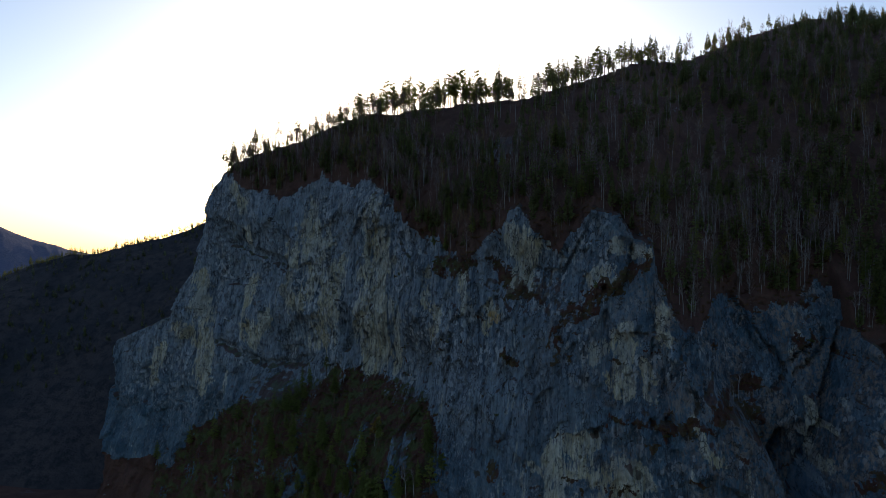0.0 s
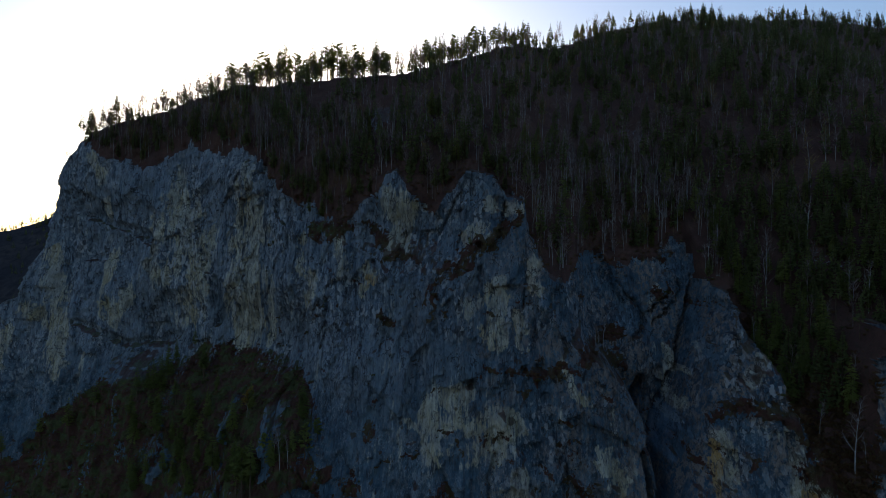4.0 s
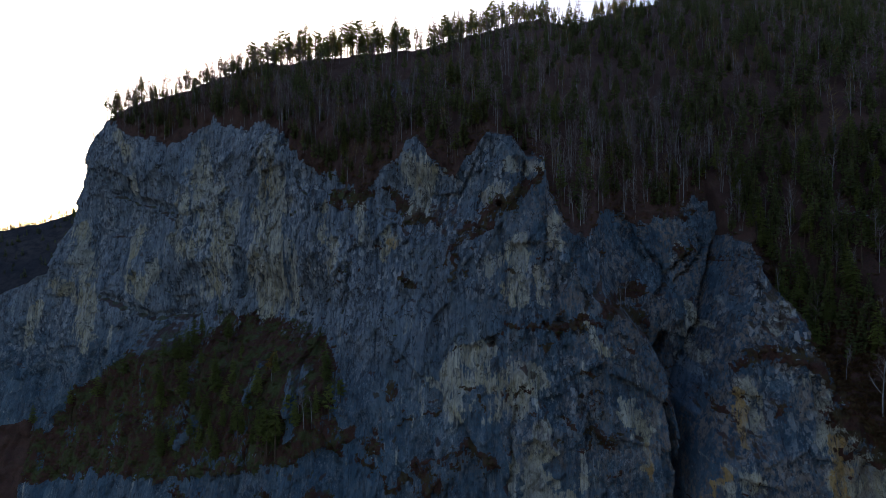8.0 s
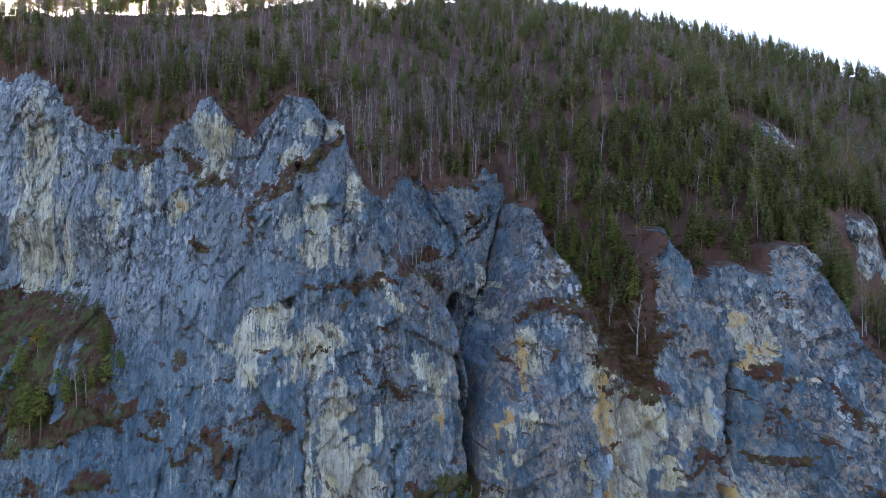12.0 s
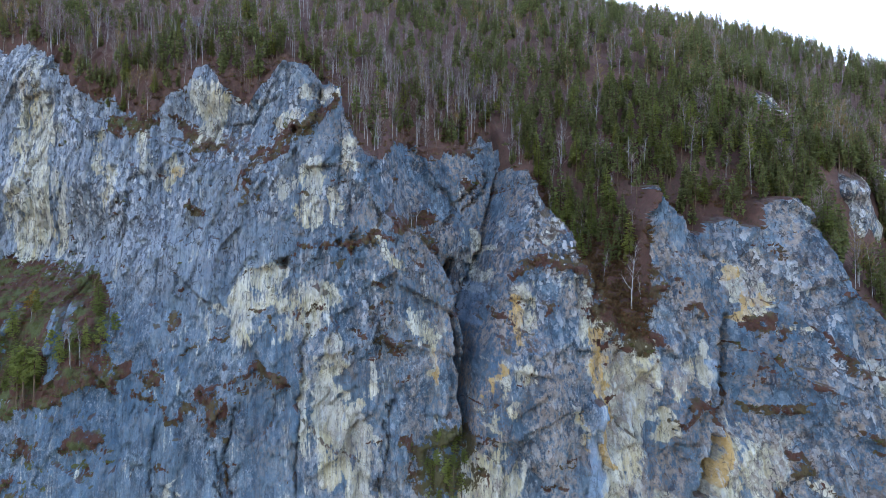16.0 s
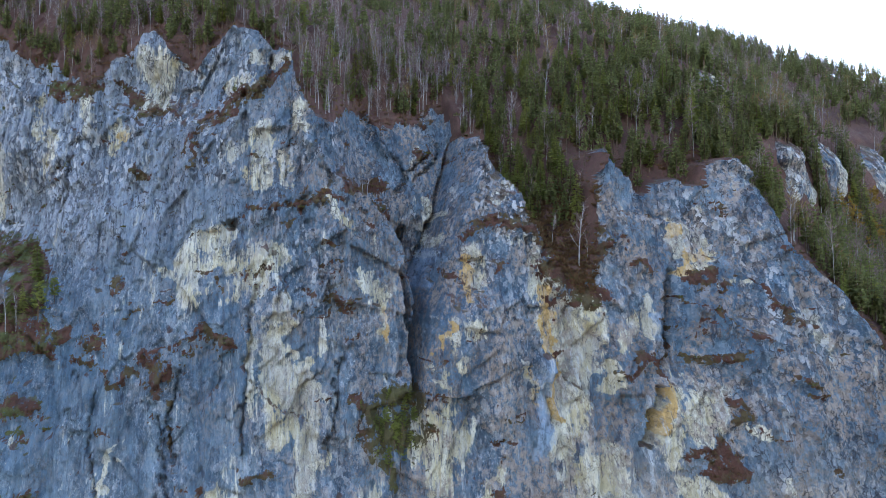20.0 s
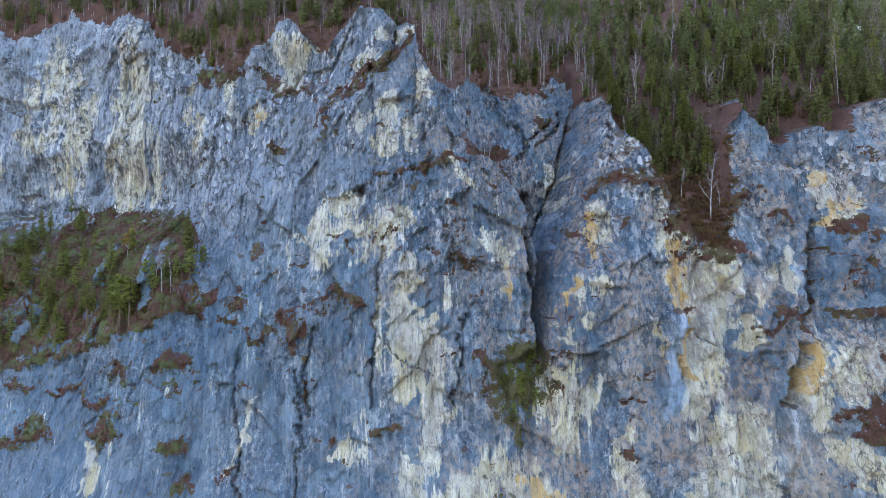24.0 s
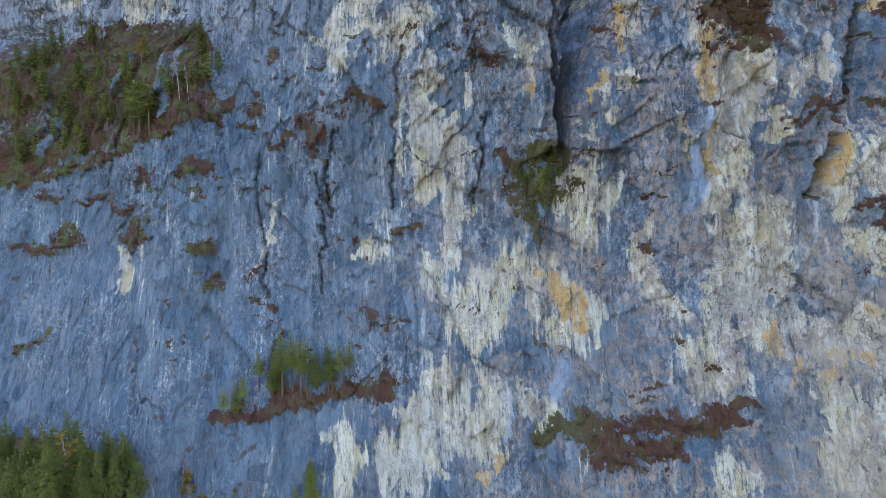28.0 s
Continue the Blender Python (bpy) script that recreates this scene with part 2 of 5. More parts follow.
    colour = m.mix(m.math("MAXIMUM", m.ramp(edge, 0.48, 0.64), m.math("MULTIPLY", flat, 0.8)), colour, soil)
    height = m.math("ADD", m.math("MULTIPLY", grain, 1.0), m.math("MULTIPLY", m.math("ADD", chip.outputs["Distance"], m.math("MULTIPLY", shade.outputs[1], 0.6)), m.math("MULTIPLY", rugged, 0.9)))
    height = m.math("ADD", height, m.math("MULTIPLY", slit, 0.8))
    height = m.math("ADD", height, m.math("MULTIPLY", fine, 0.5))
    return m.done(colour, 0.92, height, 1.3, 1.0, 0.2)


def floor_material():
    m = Nodes("forest_floor")
    a, b = m.noise(0.12, 6, 0.65), m.noise(1.3, 6, 0.7)
    colour = m.mix(m.ramp(a, 0.38, 0.62), (0.088, 0.042, 0.034), (0.122, 0.060, 0.045))
    colour = m.mix(m.ramp(b, 0.45, 0.7, 0.0, 0.7), colour, (0.040, 0.042, 0.020))
    stones = m.math("MULTIPLY", m.ramp(m.noise(0.05, 4), 0.62, 0.7), m.ramp(b, 0.52, 0.62))
    colour = m.mix(stones, colour, (0.26, 0.27, 0.28))
    return m.done(colour, 0.95, b, 0.6, 0.8, 0.1)


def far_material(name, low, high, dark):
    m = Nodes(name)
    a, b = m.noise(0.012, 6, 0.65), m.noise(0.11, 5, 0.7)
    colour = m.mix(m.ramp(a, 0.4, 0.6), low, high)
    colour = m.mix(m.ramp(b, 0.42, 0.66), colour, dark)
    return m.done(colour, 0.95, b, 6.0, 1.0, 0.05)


def leaf_material(name, a, b, single):
    m = Nodes(name)
    if single:
        r = m.add("ShaderNodeObjectInfo").outputs["Random"]
    else:
        r = m.add("ShaderNodeNewGeometry").outputs["Random Per Island"]
    n = m.noise(0.9, 3)
    f = m.math("ADD", m.math("MULTIPLY", r, 0.65), m.math("MULTIPLY", n, 0.4))
    colour = m.mix(f, a, b)
    m.done(colour, 0.75, None, gloss=0.15)
    # needles and thin leaves let part of the light through
    glow, both = m.add("ShaderNodeBsdfTranslucent"), m.add("ShaderNodeMixShader", Fac=0.5)
    m.join(colour, glow.inputs["Color"])
    m.join(m.bsdf.outputs[0], both.inputs[1])
    m.join(glow.outputs[0], both.inputs[2])
    m.join(both.outputs[0], m.t.nodes["Material Output"].inputs["Surface"])
    return m.mat


def bark_material(name, a, b):
    m = Nodes(name)
    n = m.noise(2.5, 5, 0.7, m.stretch(1, 1, 0.35))
    return m.done(m.mix(m.ramp(n, 0.35, 0.65), a, b), 0.9, n, 0.05, 0.5, 0.1)


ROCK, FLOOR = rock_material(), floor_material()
FAR = far_material("spur_woods", (0.050, 0.046, 0.048), (0.080, 0.064, 0.060), (0.034, 0.034, 0.036))
# distant woods with the blue of the haze put into their base colours
HAZE_BLUE = far_material("hazed_far_woods", (0.12, 0.13, 0.19), (0.16, 0.155, 0.20), (0.10, 0.11, 0.17))
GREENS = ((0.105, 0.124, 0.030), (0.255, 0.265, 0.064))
# far wood: the same needles, darker and bluer, distance haze in the colour
HAZED_GREENS = ((0.080, 0.094, 0.036), (0.200, 0.205, 0.072))
NEEDLES, NEEDLES_WOOD = leaf_material("needles", *GREENS, True), leaf_material("hazed_needles_of_the_wood", *HAZED_GREENS, False)
TWIGS = leaf_material("bare_twigs", (0.14, 0.09, 0.075), (0.29, 0.21, 0.175), False)
YELLOW = leaf_material("autumn_leaves", (0.22, 0.15, 0.03), (0.30, 0.17, 0.04), False)
RUSSET = leaf_material("russet_leaves", (0.17, 0.11, 0.045), (0.27, 0.18, 0.075), False)
HEATH = leaf_material("heath", (0.165, 0.060, 0.034), (0.135, 0.105, 0.042), False)
GRASS = leaf_material("dry_grass", (0.085, 0.092, 0.028), (0.165, 0.145, 0.052), False)
PINE_BARK = bark_material("pine_bark", (0.07, 0.045, 0.03), (0.15, 0.095, 0.06))
BIRCH_BARK = bark_material("birch_bark", (0.19, 0.17, 0.155), (0.38, 0.35, 0.32))


# ---- noise on arrays ----
def hashed(i, j, k=0):
    v = np.sin(i * 127.1 + j * 311.7 + k * 74.7) * 43758.5453
    return v - np.floor(v)


def soft_noise(u, v, k=0):
    """Value noise between -1 and 1."""
    i, j = np.floor(u), np.floor(v)
    a, b = u - i, v - j
    a, b = a * a * (3 - 2 * a), b * b * (3 - 2 * b)
    lo = hashed(i, j, k) * (1 - a) + hashed(i + 1, j, k) * a
    hi = hashed(i, j + 1, k) * (1 - a) + hashed(i + 1, j + 1, k) * a
    return (lo * (1 - b) + hi * b) * 2 - 1


def layered(u, v, octaves, k=0, keep=0.5):
    total, size = 0, 1.0
    for o in range(octaves):
        total = total + size * soft_noise(u * 2 ** o + 17.3 * o, v * 2 ** o - 9.1 * o, k + o)
        size *= keep
    return total


def facets(u, v, k=0):
    """Tilted flat pieces round scattered seeds, as broken rock has them; about -1 to 1."""
    i, j = np.floor(u), np.floor(v)
    best = np.full(np.shape(u), 1e9)
    out = np.zeros(np.shape(u))
    for di in (-1, 0, 1):
        for dj in (-1, 0, 1):
            a, b = i + di, j + dj
            du, dv = u - (a + hashed(a, b, k)), v - (b + hashed(a, b, k + 1))
            d = du * du + dv * dv
            value = (hashed(a, b, k + 2) - 0.5) * 1.1 + du * (hashed(a, b, k + 3) - 0.5) * 1.6 + dv * (hashed(a, b, k + 4) - 0.65) * 1.3
            near = d < best
            best = np.where(near, d, best)
            out = np.where(near, value, out)
    return out


# ---- the mountain front ----
# plan of the wall at its middle height: along x, depth y
PLAN_X = (-330, -250, -200, -170, -140, -95, -60, -37, 0, 24, 40, 62, 80, 100, 122, 142, 200, 330)
PLAN_Y = (312, 308, 301, 292, 283, 264, 236, 221, 200, 184, 182, 171, 165, 156, 139, 130, 118, 110)
# hillside above the cliff: along x, height and depth where it starts
HILL_X = (-330, -190, -86, -38, 16, 50, 70, 116, 156, 177, 220, 300, 420)
HILL_Z = (205, 205, 192, 185, 185, 160, 160, 140, 150, 149, 160, 170, 175)
HILL_Y = (318, 307, 262, 245, 222, 215, 213, 158, 166, 182, 205, 230, 250)
# rim of the rock
RIM_X = (-330, -190, -181, -174, -163, -152, -141.5, -130.6, -121, -115.4, -105, -93.6, -86, -80, -74, -70.8, -64, -57, -53, -47.3, -42.6, -37.2, -32, -29.4, -25.9, -19.3, -14.6, -10.9, -6.3, -1.1, 6.5, 10.8, 15.8, 17, 22, 26.5, 31, 37.6, 44.2, 50, 58, 64, 66.6, 67.1, 68, 68.9, 71.7, 73.3, 74.2, 76.2, 78.3, 81.4, 84.5, 87, 88.6, 89.6, 93, 95.2, 97, 98.2, 99.8, 100.9, 103.6, 105.4, 109.4, 111, 114.2, 115.9, 120.7, 123, 124.4, 125.5, 126.5, 128, 130.6, 141, 145, 330)
RIM_Z = (205, 209, 210, 208.5, 201, 198, 195, 200.4, 206, 201, 200, 201, 197, 192, 183, 181, 176, 175.7, 171.7, 167.8, 169.4, 176.6, 178, 186.4, 187.5, 177.8, 171.8, 173, 178.8, 184.8, 183.5, 176, 173.3, 163, 151, 149.7, 156, 158.4, 153.6, 156, 159, 163, 160.5, 150, 149, 141.5, 134.3, 130.3, 125, 118.5, 113.5, 107, 105, 109, 120, 131, 137, 142, 139.5, 134, 134, 129, 128.4, 131.2, 132.6, 130.2, 130.2, 135.8, 137.4, 134, 127, 121, 117, 113, 109.3, 88, 78, 60)

# crest of the hill against the sky
CREST_X = (-340, -190, -167, -141, -121, -90, -36, 4, 25, 60, 100, 148, 200, 268, 300, 346, 400, 460, 520)
CREST_Z = (206, 212, 221, 229, 240, 243, 245, 258, 271, 285, 312, 340, 362, 380, 362, 325, 275, 230, 195)


def step(a, b, v):
    w = np.clip((v - a) / (b - a), 0, 1)
    return w * w * (3 - 2 * w)


def gully(x, z):
    """Right edge of the gully that narrows towards its foot and opens into a bowl, and 1 inside it."""
    left = np.interp(z, (55, 66, 74, 79, 89, 98, 107, 116, 124, 128, 132, 140, 150, 160), (40, 36, 35.5, 45, 46.4, 46.8, 46.1, 44.7, 41, 36.5, 31.5, 28, 25, 22))
    right = np.interp(z, (55, 66, 74, 80, 85, 93, 102, 107, 118, 132, 141, 149, 162), (42, 46.5, 46.5, 46, 47.2, 49, 50.8, 52.7, 56.7, 61.8, 64.9, 67.8, 71))
    wide = np.interp(z, (100, 125, 135, 155), (2.5, 4, 9, 18))
    return right, step(-1.5, -1.5 + wide, x - left) * step(0.5, -1.2, x - right)


# hollows (+) and swells (-) of the wall: along x, height, half width, half height, depth
DENTS = [(-22, 167, 17, 9, 11), (31, 140, 7, 10, 6), (-160, 160, 22, 20, 8), (-109, 126, 18, 10, -6), (-52, 108, 8, 8, 5), (-86, 189, 18, 14, -7), (102, 88, 7, 8, 5)]


def cliff_y(x, z):
    """Depth of the bare wall, without its roughness."""
    lean = np.interp(x, (-180, -100, -40), (0.15, 0.26, 0.35))
    low = np.interp(x, (-40, 10, 60, 120), (0.35, 0.2, 0.12, 0.2))
    y = np.interp(x, PLAN_X, PLAN_Y) + lean * np.maximum(z - 95, 0) + low * np.minimum(z - 95, 0) - 26 * lean
    y = y - 0.25 * np.maximum(44 - z, 0)
    right, inside = gully(x, z)
    y = y + 0.48 * step(-4, 0.5, x - right) * step(96, 84, x) * np.maximum(z - 126, 0)
    y = y + 7 * step(7, 0, x - right) * step(-3, 0, x - right) * step(88, 104, z) * step(140, 124, z)
    for dx, dz, rx, rz, far in DENTS:
        y = y + far * np.exp(-((x - dx) / rx) ** 2 - ((z - dz) / rz) ** 2)
    back = 192 + 0.44 * (np.minimum(z, 166) - 94) + np.interp(z, (50, 62, 80, 94), (-24, -18, -6, 0))
    back = back + 9 * step(80, 95, z) * step(130, 114, z)
    y = y + np.maximum(back - y, 0) * inside
    # terrace on the lower left wall
    along = step(-175, -130, x) * step(-44, -60, x)
    y = y - 12 * along * step(126, 100, z) + 12 * along * step(100, 124, z) * step(150, 126, z)
    return y


def eased(x, xs, ys):
    """Interpolation with its corners rounded off."""
    return sum(w * np.interp(x + d, xs, ys) for d, w in ((-12, 0.2), (-5, 0.2), (0, 0.2), (5, 0.2), (12, 0.2)))


def hill_y(x, z):
    h = np.maximum(z - eased(x, HILL_X, HILL_Z), -90)
    return eased(x, HILL_X, HILL_Y) + np.where(h > 0, np.interp(x, (60, 140, 200), (1.05, 1.1, 1.3)), 0.8) * h + np.interp(x, (-60, 4, 60, 150, 285, 353), (0.006, 0.007, 0.0042, 0.0042, 0.0034, 0.008)) * np.maximum(h, 0) ** 2


def left_end(z):
    return np.interp(z, (60, 80, 115, 128, 140, 165, 195, 212), (-230, -234, -238, -232, -202, -193, -187, -177))


def right_end(z):
    return np.interp(z, (60, 78, 86, 110, 135, 150), (210, 190, 141, 131, 121, 118))


def face_y(x, z):
    """Depth of the whole mountain front at a place along it and a height."""
    c, h = cliff_y(x, z), hill_y(x, z)
    rim = np.interp(x, RIM_X, RIM_Z)
    top = cliff_y(x, np.minimum(z, rim))
    y = c + step(-0.4, 1.6, z - rim) * (np.maximum(h, top + 0.3 * np.maximum(z - rim, 0)) - c)
    y = y + 2.5 * np.maximum(left_end(z) - x, 0)
    y = y + 17 * step(0, 26, x - right_end(z)) * step(148, 100, z)
    return y

# pale streaks of the wall (x, z, x, z, half width)
PALE_HIGH_A = [
    (-88.4, 189.1, -90, 162.9, 5.5), (-85.7, 168.7, -83.1, 147.9, 4.7), (-82, 147.8, -86.1, 128.6, 5.4), (-73.9, 147.3, -76.7, 126.5, 2.5), (-91.2, 154.6, -96.2, 134.8, 3.1), (-59.5, 164.1, -60.2, 152.2, 1.6),
    (-43.8, 163.3, -44.3, 151.3, 2.3), (-32.3, 152.6, -33.6, 147.9, 3.4), (-23.1, 174.5, -23.7, 162.1, 4.8), (-25.8, 176.3, -18.4, 173.3, 3.5), (6.6, 173.2, 13.9, 172.2, 2.4), (2.4, 166.3, 0.7, 162.8, 2.5),
    (2.6, 143.7, 5.7, 146.9, 3), (8.9, 148.5, 8.9, 135, 2.6), (15, 141.3, 15.7, 133.2, 1.1), (17.6, 155.6, 18.3, 149.6, 1.9), (5, 136.8, 4.2, 133.5, 1.3), (2, 112.8, 1.3, 103.7, 3.2),
    (8.8, 111.4, 4.3, 105.3, 3.9),
]
PALE_HIGH_B = [
    (-5, 117.4, -3.3, 111.2, 3.3), (-10.4, 112.6, -10.9, 101.9, 2.6), (-15.9, 109.4, -14.8, 103.3, 1.3), (12.3, 98.5, 10.8, 65.2, 2.1), (5.8, 89.5, 6.6, 72.9, 1.5), (14.3, 87.3, 14.2, 76.4, 1.5),
    (17.6, 74, 16.8, 64.7, 2), (21.2, 96.1, 21.7, 88, 1.4), (23.6, 128.2, 27.8, 122.1, 1.5), (33.6, 107.4, 34.8, 101.7, 1.7), (38.5, 103.1, 37.2, 93.4, 1.1), (21, 85.1, 20.2, 77, 1.4),
]
PALE_OUTER_A = [
    (62.2, 115.6, 60.8, 107.8, 2.2), (71.7, 116.3, 72.6, 103.8, 1.9), (75.9, 107.9, 75.2, 94.6, 2.3), (79.8, 99.9, 79.5, 89.3, 3.6), (83.6, 100, 81.3, 81.6, 2.8), (55.7, 95.4, 59.2, 92.9, 2.7),
    (54, 85.8, 56.3, 83.3, 2.4), (52.7, 93.7, 50.6, 80.2, 1.1), (49.6, 71, 51.4, 65.7, 2.9), (71, 86.5, 71.3, 78.6, 1.3), (77.5, 89.3, 76.7, 68.6, 1.8), (97.7, 101.7, 96.4, 93.7, 1.5),
    (94.8, 97.7, 92.3, 91.1, 1.2), (88.1, 87.1, 86.6, 80.6, 1.5), (106.4, 120.7, 106.9, 116.6, 1.7), (107.2, 112.5, 110.8, 114, 1.2), (110.9, 123.4, 108, 108.6, 1.2), (112.5, 105, 114.7, 106.3, 1.1),
    (101.3, 84.5, 97.4, 70.2, 0.9),
]
PALE_OUTER_B = [
    (105.8, 77.1, 106, 72.5, 2.5), (105.1, 81.5, 102.3, 73.1, 1.8), (126.6, 98.4, 127.2, 93.7, 1.5), (112.9, 73.7, 114.5, 71.6, 1.3), (58.2, 129.5, 54.7, 114.2, 1.1), (78, 134.4, 66.8, 128.1, 2),
]
PALE_LOW = [
    (50.8, 74.6, 48, 65.1, 3.4), (54.2, 68.1, 58, 70.8, 1.8), (78.6, 94.8, 77.9, 74.1, 2.5), (80.5, 84.3, 78, 66.6, 2), (86, 67, 82.2, 46.5, 1.9), (88.3, 60, 86.2, 46.9, 1.4),
    (81.7, 64.2, 77, 45.9, 1.5), (98.5, 77.2, 96.9, 65.2, 1.6), (105, 78.6, 107.6, 79.9, 2.1), (18.9, 80.9, 17.9, 53.7, 2.3), (16.1, 72.4, 17.3, 64.3, 2), (13.1, 48, 15.7, 41.9, 2.2),
    (-3.8, 51.7, -0.9, 50.5, 2.1),
]
PALE_FOOT = [
    (27.6, 45.7, 21.7, 33.8, 4), (35.9, 48.3, 44.8, 38.1, 5), (50, 41, 44.7, 35.5, 3.1), (61.1, 60.2, 62.3, 47.1, 1.5), (50.9, 69.2, 50.4, 59.7, 2.9), (84.8, 56.1, 78.6, 35.9, 3.1),
    (80.2, 40.8, 74.2, 26.2, 3.5), (71.6, 33, 72, 24.7, 2.1), (92.4, 42.1, 94.8, 37.7, 1.4), (103.5, 43.4, 98.8, 33.8, 2), (17.3, 22, 14.3, 9.4, 4.5), (26.4, 21.7, 24.5, 9.7, 3.1),
    (34.5, 20.2, 38.4, 17.8, 2.5), (3.6, 5.5, 6.2, 0, 3.8), (-7.5, 4.5, -10.2, -2.9, 3.3), (76.6, 9.7, 74.1, 4.9, 3.3), (97.9, 27.3, 94.1, 13, 3.2), (100, 17.2, 98.2, 9.6, 2.6),
    (-78.4, 46.4, -76.2, 35.7, 1.4),
]
PALE_LEFT = [
    (-123, 187.8, -124.8, 168.7, 4), (-117.4, 171.5, -124.8, 153.1, 4.5), (-109.5, 166.6, -116.1, 133.2, 3.3), (-87, 180, -83.5, 169.7, 2.8), (-81.7, 169.6, -83.9, 152.4, 3.1), (-81.7, 149.5, -87, 135.2, 3.9),
    (-92.8, 135.1, -91, 126.4, 1.4), (-135.7, 175.7, -134.3, 153.3, 1.1), (-158.4, 157, -157.7, 134.3, 2), (-147.2, 140.7, -151.1, 131.1, 2), (-186.8, 157.3, -177.7, 109, 3.1), (-197.4, 134.1, -177.7, 124.7, 2.5),
    (-204.1, 124.2, -208.1, 109.6, 2.2), (-163.6, 181.8, -160.1, 178.4, 1.6), (-170.1, 202.2, -163.7, 191.7, 1.9), (-61.9, 164.1, -60.7, 151.9, 1), (-56, 151.8, -57.6, 141.4, 1.2),
]
# ochre stains
OCHRE = [
    (59.6, 109.2, 57.6, 102.2, 1.1), (74.7, 103.8, 76, 93.2, 1.6), (75.6, 97.2, 75.2, 90.5, 1.3), (77.5, 89.3, 76.6, 73.6, 0.8), (105.9, 120.7, 106.1, 117.9, 1), (-33, 150.8, -31.9, 147.9, 1.9),
    (99.9, 82.1, 97, 71.3, 0.8), (38.2, 98.9, 38.1, 90.6, 0.6), (53.1, 96.4, 50.7, 88.3, 0.7), (109.3, 113.9, 107, 108.6, 0.8), (40.2, 46.9, 44.9, 39.3, 2.1),
    (84.9, 37.8, 86.1, 34.4, 0.9), (97.3, 35.8, 103.8, 34.8, 0.9), (74, 91.4, 76.7, 97.8, 1.2), (91.2, 32.9, 88.5, 27, 0.7), (27.1, 8.7, 23, 3.8, 1),
]
PALE_CORNER = [
    (93.1, 40.9, 106.1, 34.2, 3.7), (95.7, 25.8, 104.6, 23.5, 4.2), (101.7, 59.7, 107.8, 54.6, 2.7), (104.6, 80.2, 107.8, 75.6, 2.3), (96.1, 65.4, 98.8, 76.5, 1.2), (60.7, 50.7, 69.7, 41, 2.5),
    (6.9, 13.1, 15.2, 22.7, 3.9), (-1.2, 53, -7.3, 49.8, 1.5), (-75.7, 47.4, -75.6, 35.3, 1.5), (-36, 45.1, -26.4, 63.8, 0.8),
]
OCHRE_CORNER = [
    (86, 40.1, 86.6, 33.3, 0.9), (95.4, 30.1, 99, 33.7, 1.1), (102.9, 44.4, 107.5, 44.1, 0.9), (45.8, 44.3, 49.1, 36.8, 1.8), (74.5, 99.5, 75.8, 90.4, 1.2), (59.8, 112.8, 58.1, 104.2, 1),
    (71.7, 87.8, 71.5, 76.1, 0.6),
]
# light blue washed runs
WASHED = [
    (74.2, 86.6, 73.8, 68.4, 1.8), (51.9, 105.2, 55.4, 115.8, 1.2), (98.1, 92.3, 98.6, 97.7, 1.2), (44.2, 27.8, 41.2, 20.2, 1.8), (30.5, 21.5, 28.7, 13.2, 1), (72.9, 82.5, 72.3, 63.2, 1.3),
]
# soil and heath on ledges
TURF_HIGH_A = [
    (-54.7, 166.8, -43.3, 168.3, 2.8), (-36.1, 167.5, -28.5, 163.4, 2.3), (-27.4, 157.5, -17.3, 156.2, 1.7), (-27.7, 139.5, -24.8, 135.1, 1.6), (-10.6, 142.5, -12.1, 137.3, 1.2), (-10.9, 151.5, -0.9, 158.2, 1.4),
    (-0.9, 158.2, 9, 165.5, 0.9), (9, 165.5, 14.7, 171.2, 0.5), (15.5, 126, 22.1, 126.7, 1.2), (30.4, 133.3, 42.7, 135.5, 2), (39.6, 130.2, 44.5, 125.9, 1.5), (25.5, 103.2, 21.2, 96.1, 1),
    (26.9, 101.8, 29.6, 99.7, 0.7), (-6.8, 93.1, -1.4, 88.3, 1.7), (-24.4, 86.4, -9, 90.1, 0.8), (-54, 69.8, -51, 72.3, 1.7), (-44.1, 91.3, -50.3, 85.3, 2.1), (-53.3, 88.6, -70.1, 84.8, 2.1),
    (51, 158.5, 60.6, 158.4, 1.1),
]
TURF_HIGH_B = [
    (42.5, 157.2, 49.1, 158.4, 0.9), (57.6, 148, 54.5, 146, 0.9), (59.6, 120.7, 65.6, 122.8, 1),
]
TURF_OUTER = [
    (65.6, 122.1, 72.1, 119.9, 1.1), (72.1, 119.9, 76.9, 114.2, 1.2), (77.9, 112.1, 82.8, 102.6, 2.6), (83.2, 109.3, 88.5, 116.4, 1.8), (95.7, 111, 98.9, 109, 1.2), (108.1, 107.4, 110, 108.7, 1.1),
    (99.7, 89.5, 101.4, 96.5, 0.7), (97.5, 85.8, 98.6, 82.1, 1), (93.2, 85.9, 97.9, 87.6, 0.6), (107.5, 88, 109.1, 87.7, 0.9), (115.1, 94.1, 117.6, 93.2, 1.1), (120.5, 100, 122.8, 98.3, 0.6),
    (114.8, 107.6, 117.7, 102.8, 0.4), (117.7, 102.8, 127.2, 93.7, 0.3), (102.5, 101.9, 112.6, 95.1, 0.3), (121.7, 83, 126, 81, 0.6), (111.4, 74.6, 112.6, 77, 1.3), (107.9, 139.4, 127.8, 139.1, 1),
    (29.7, 75.9, 33.8, 74.4, 1.2),
]
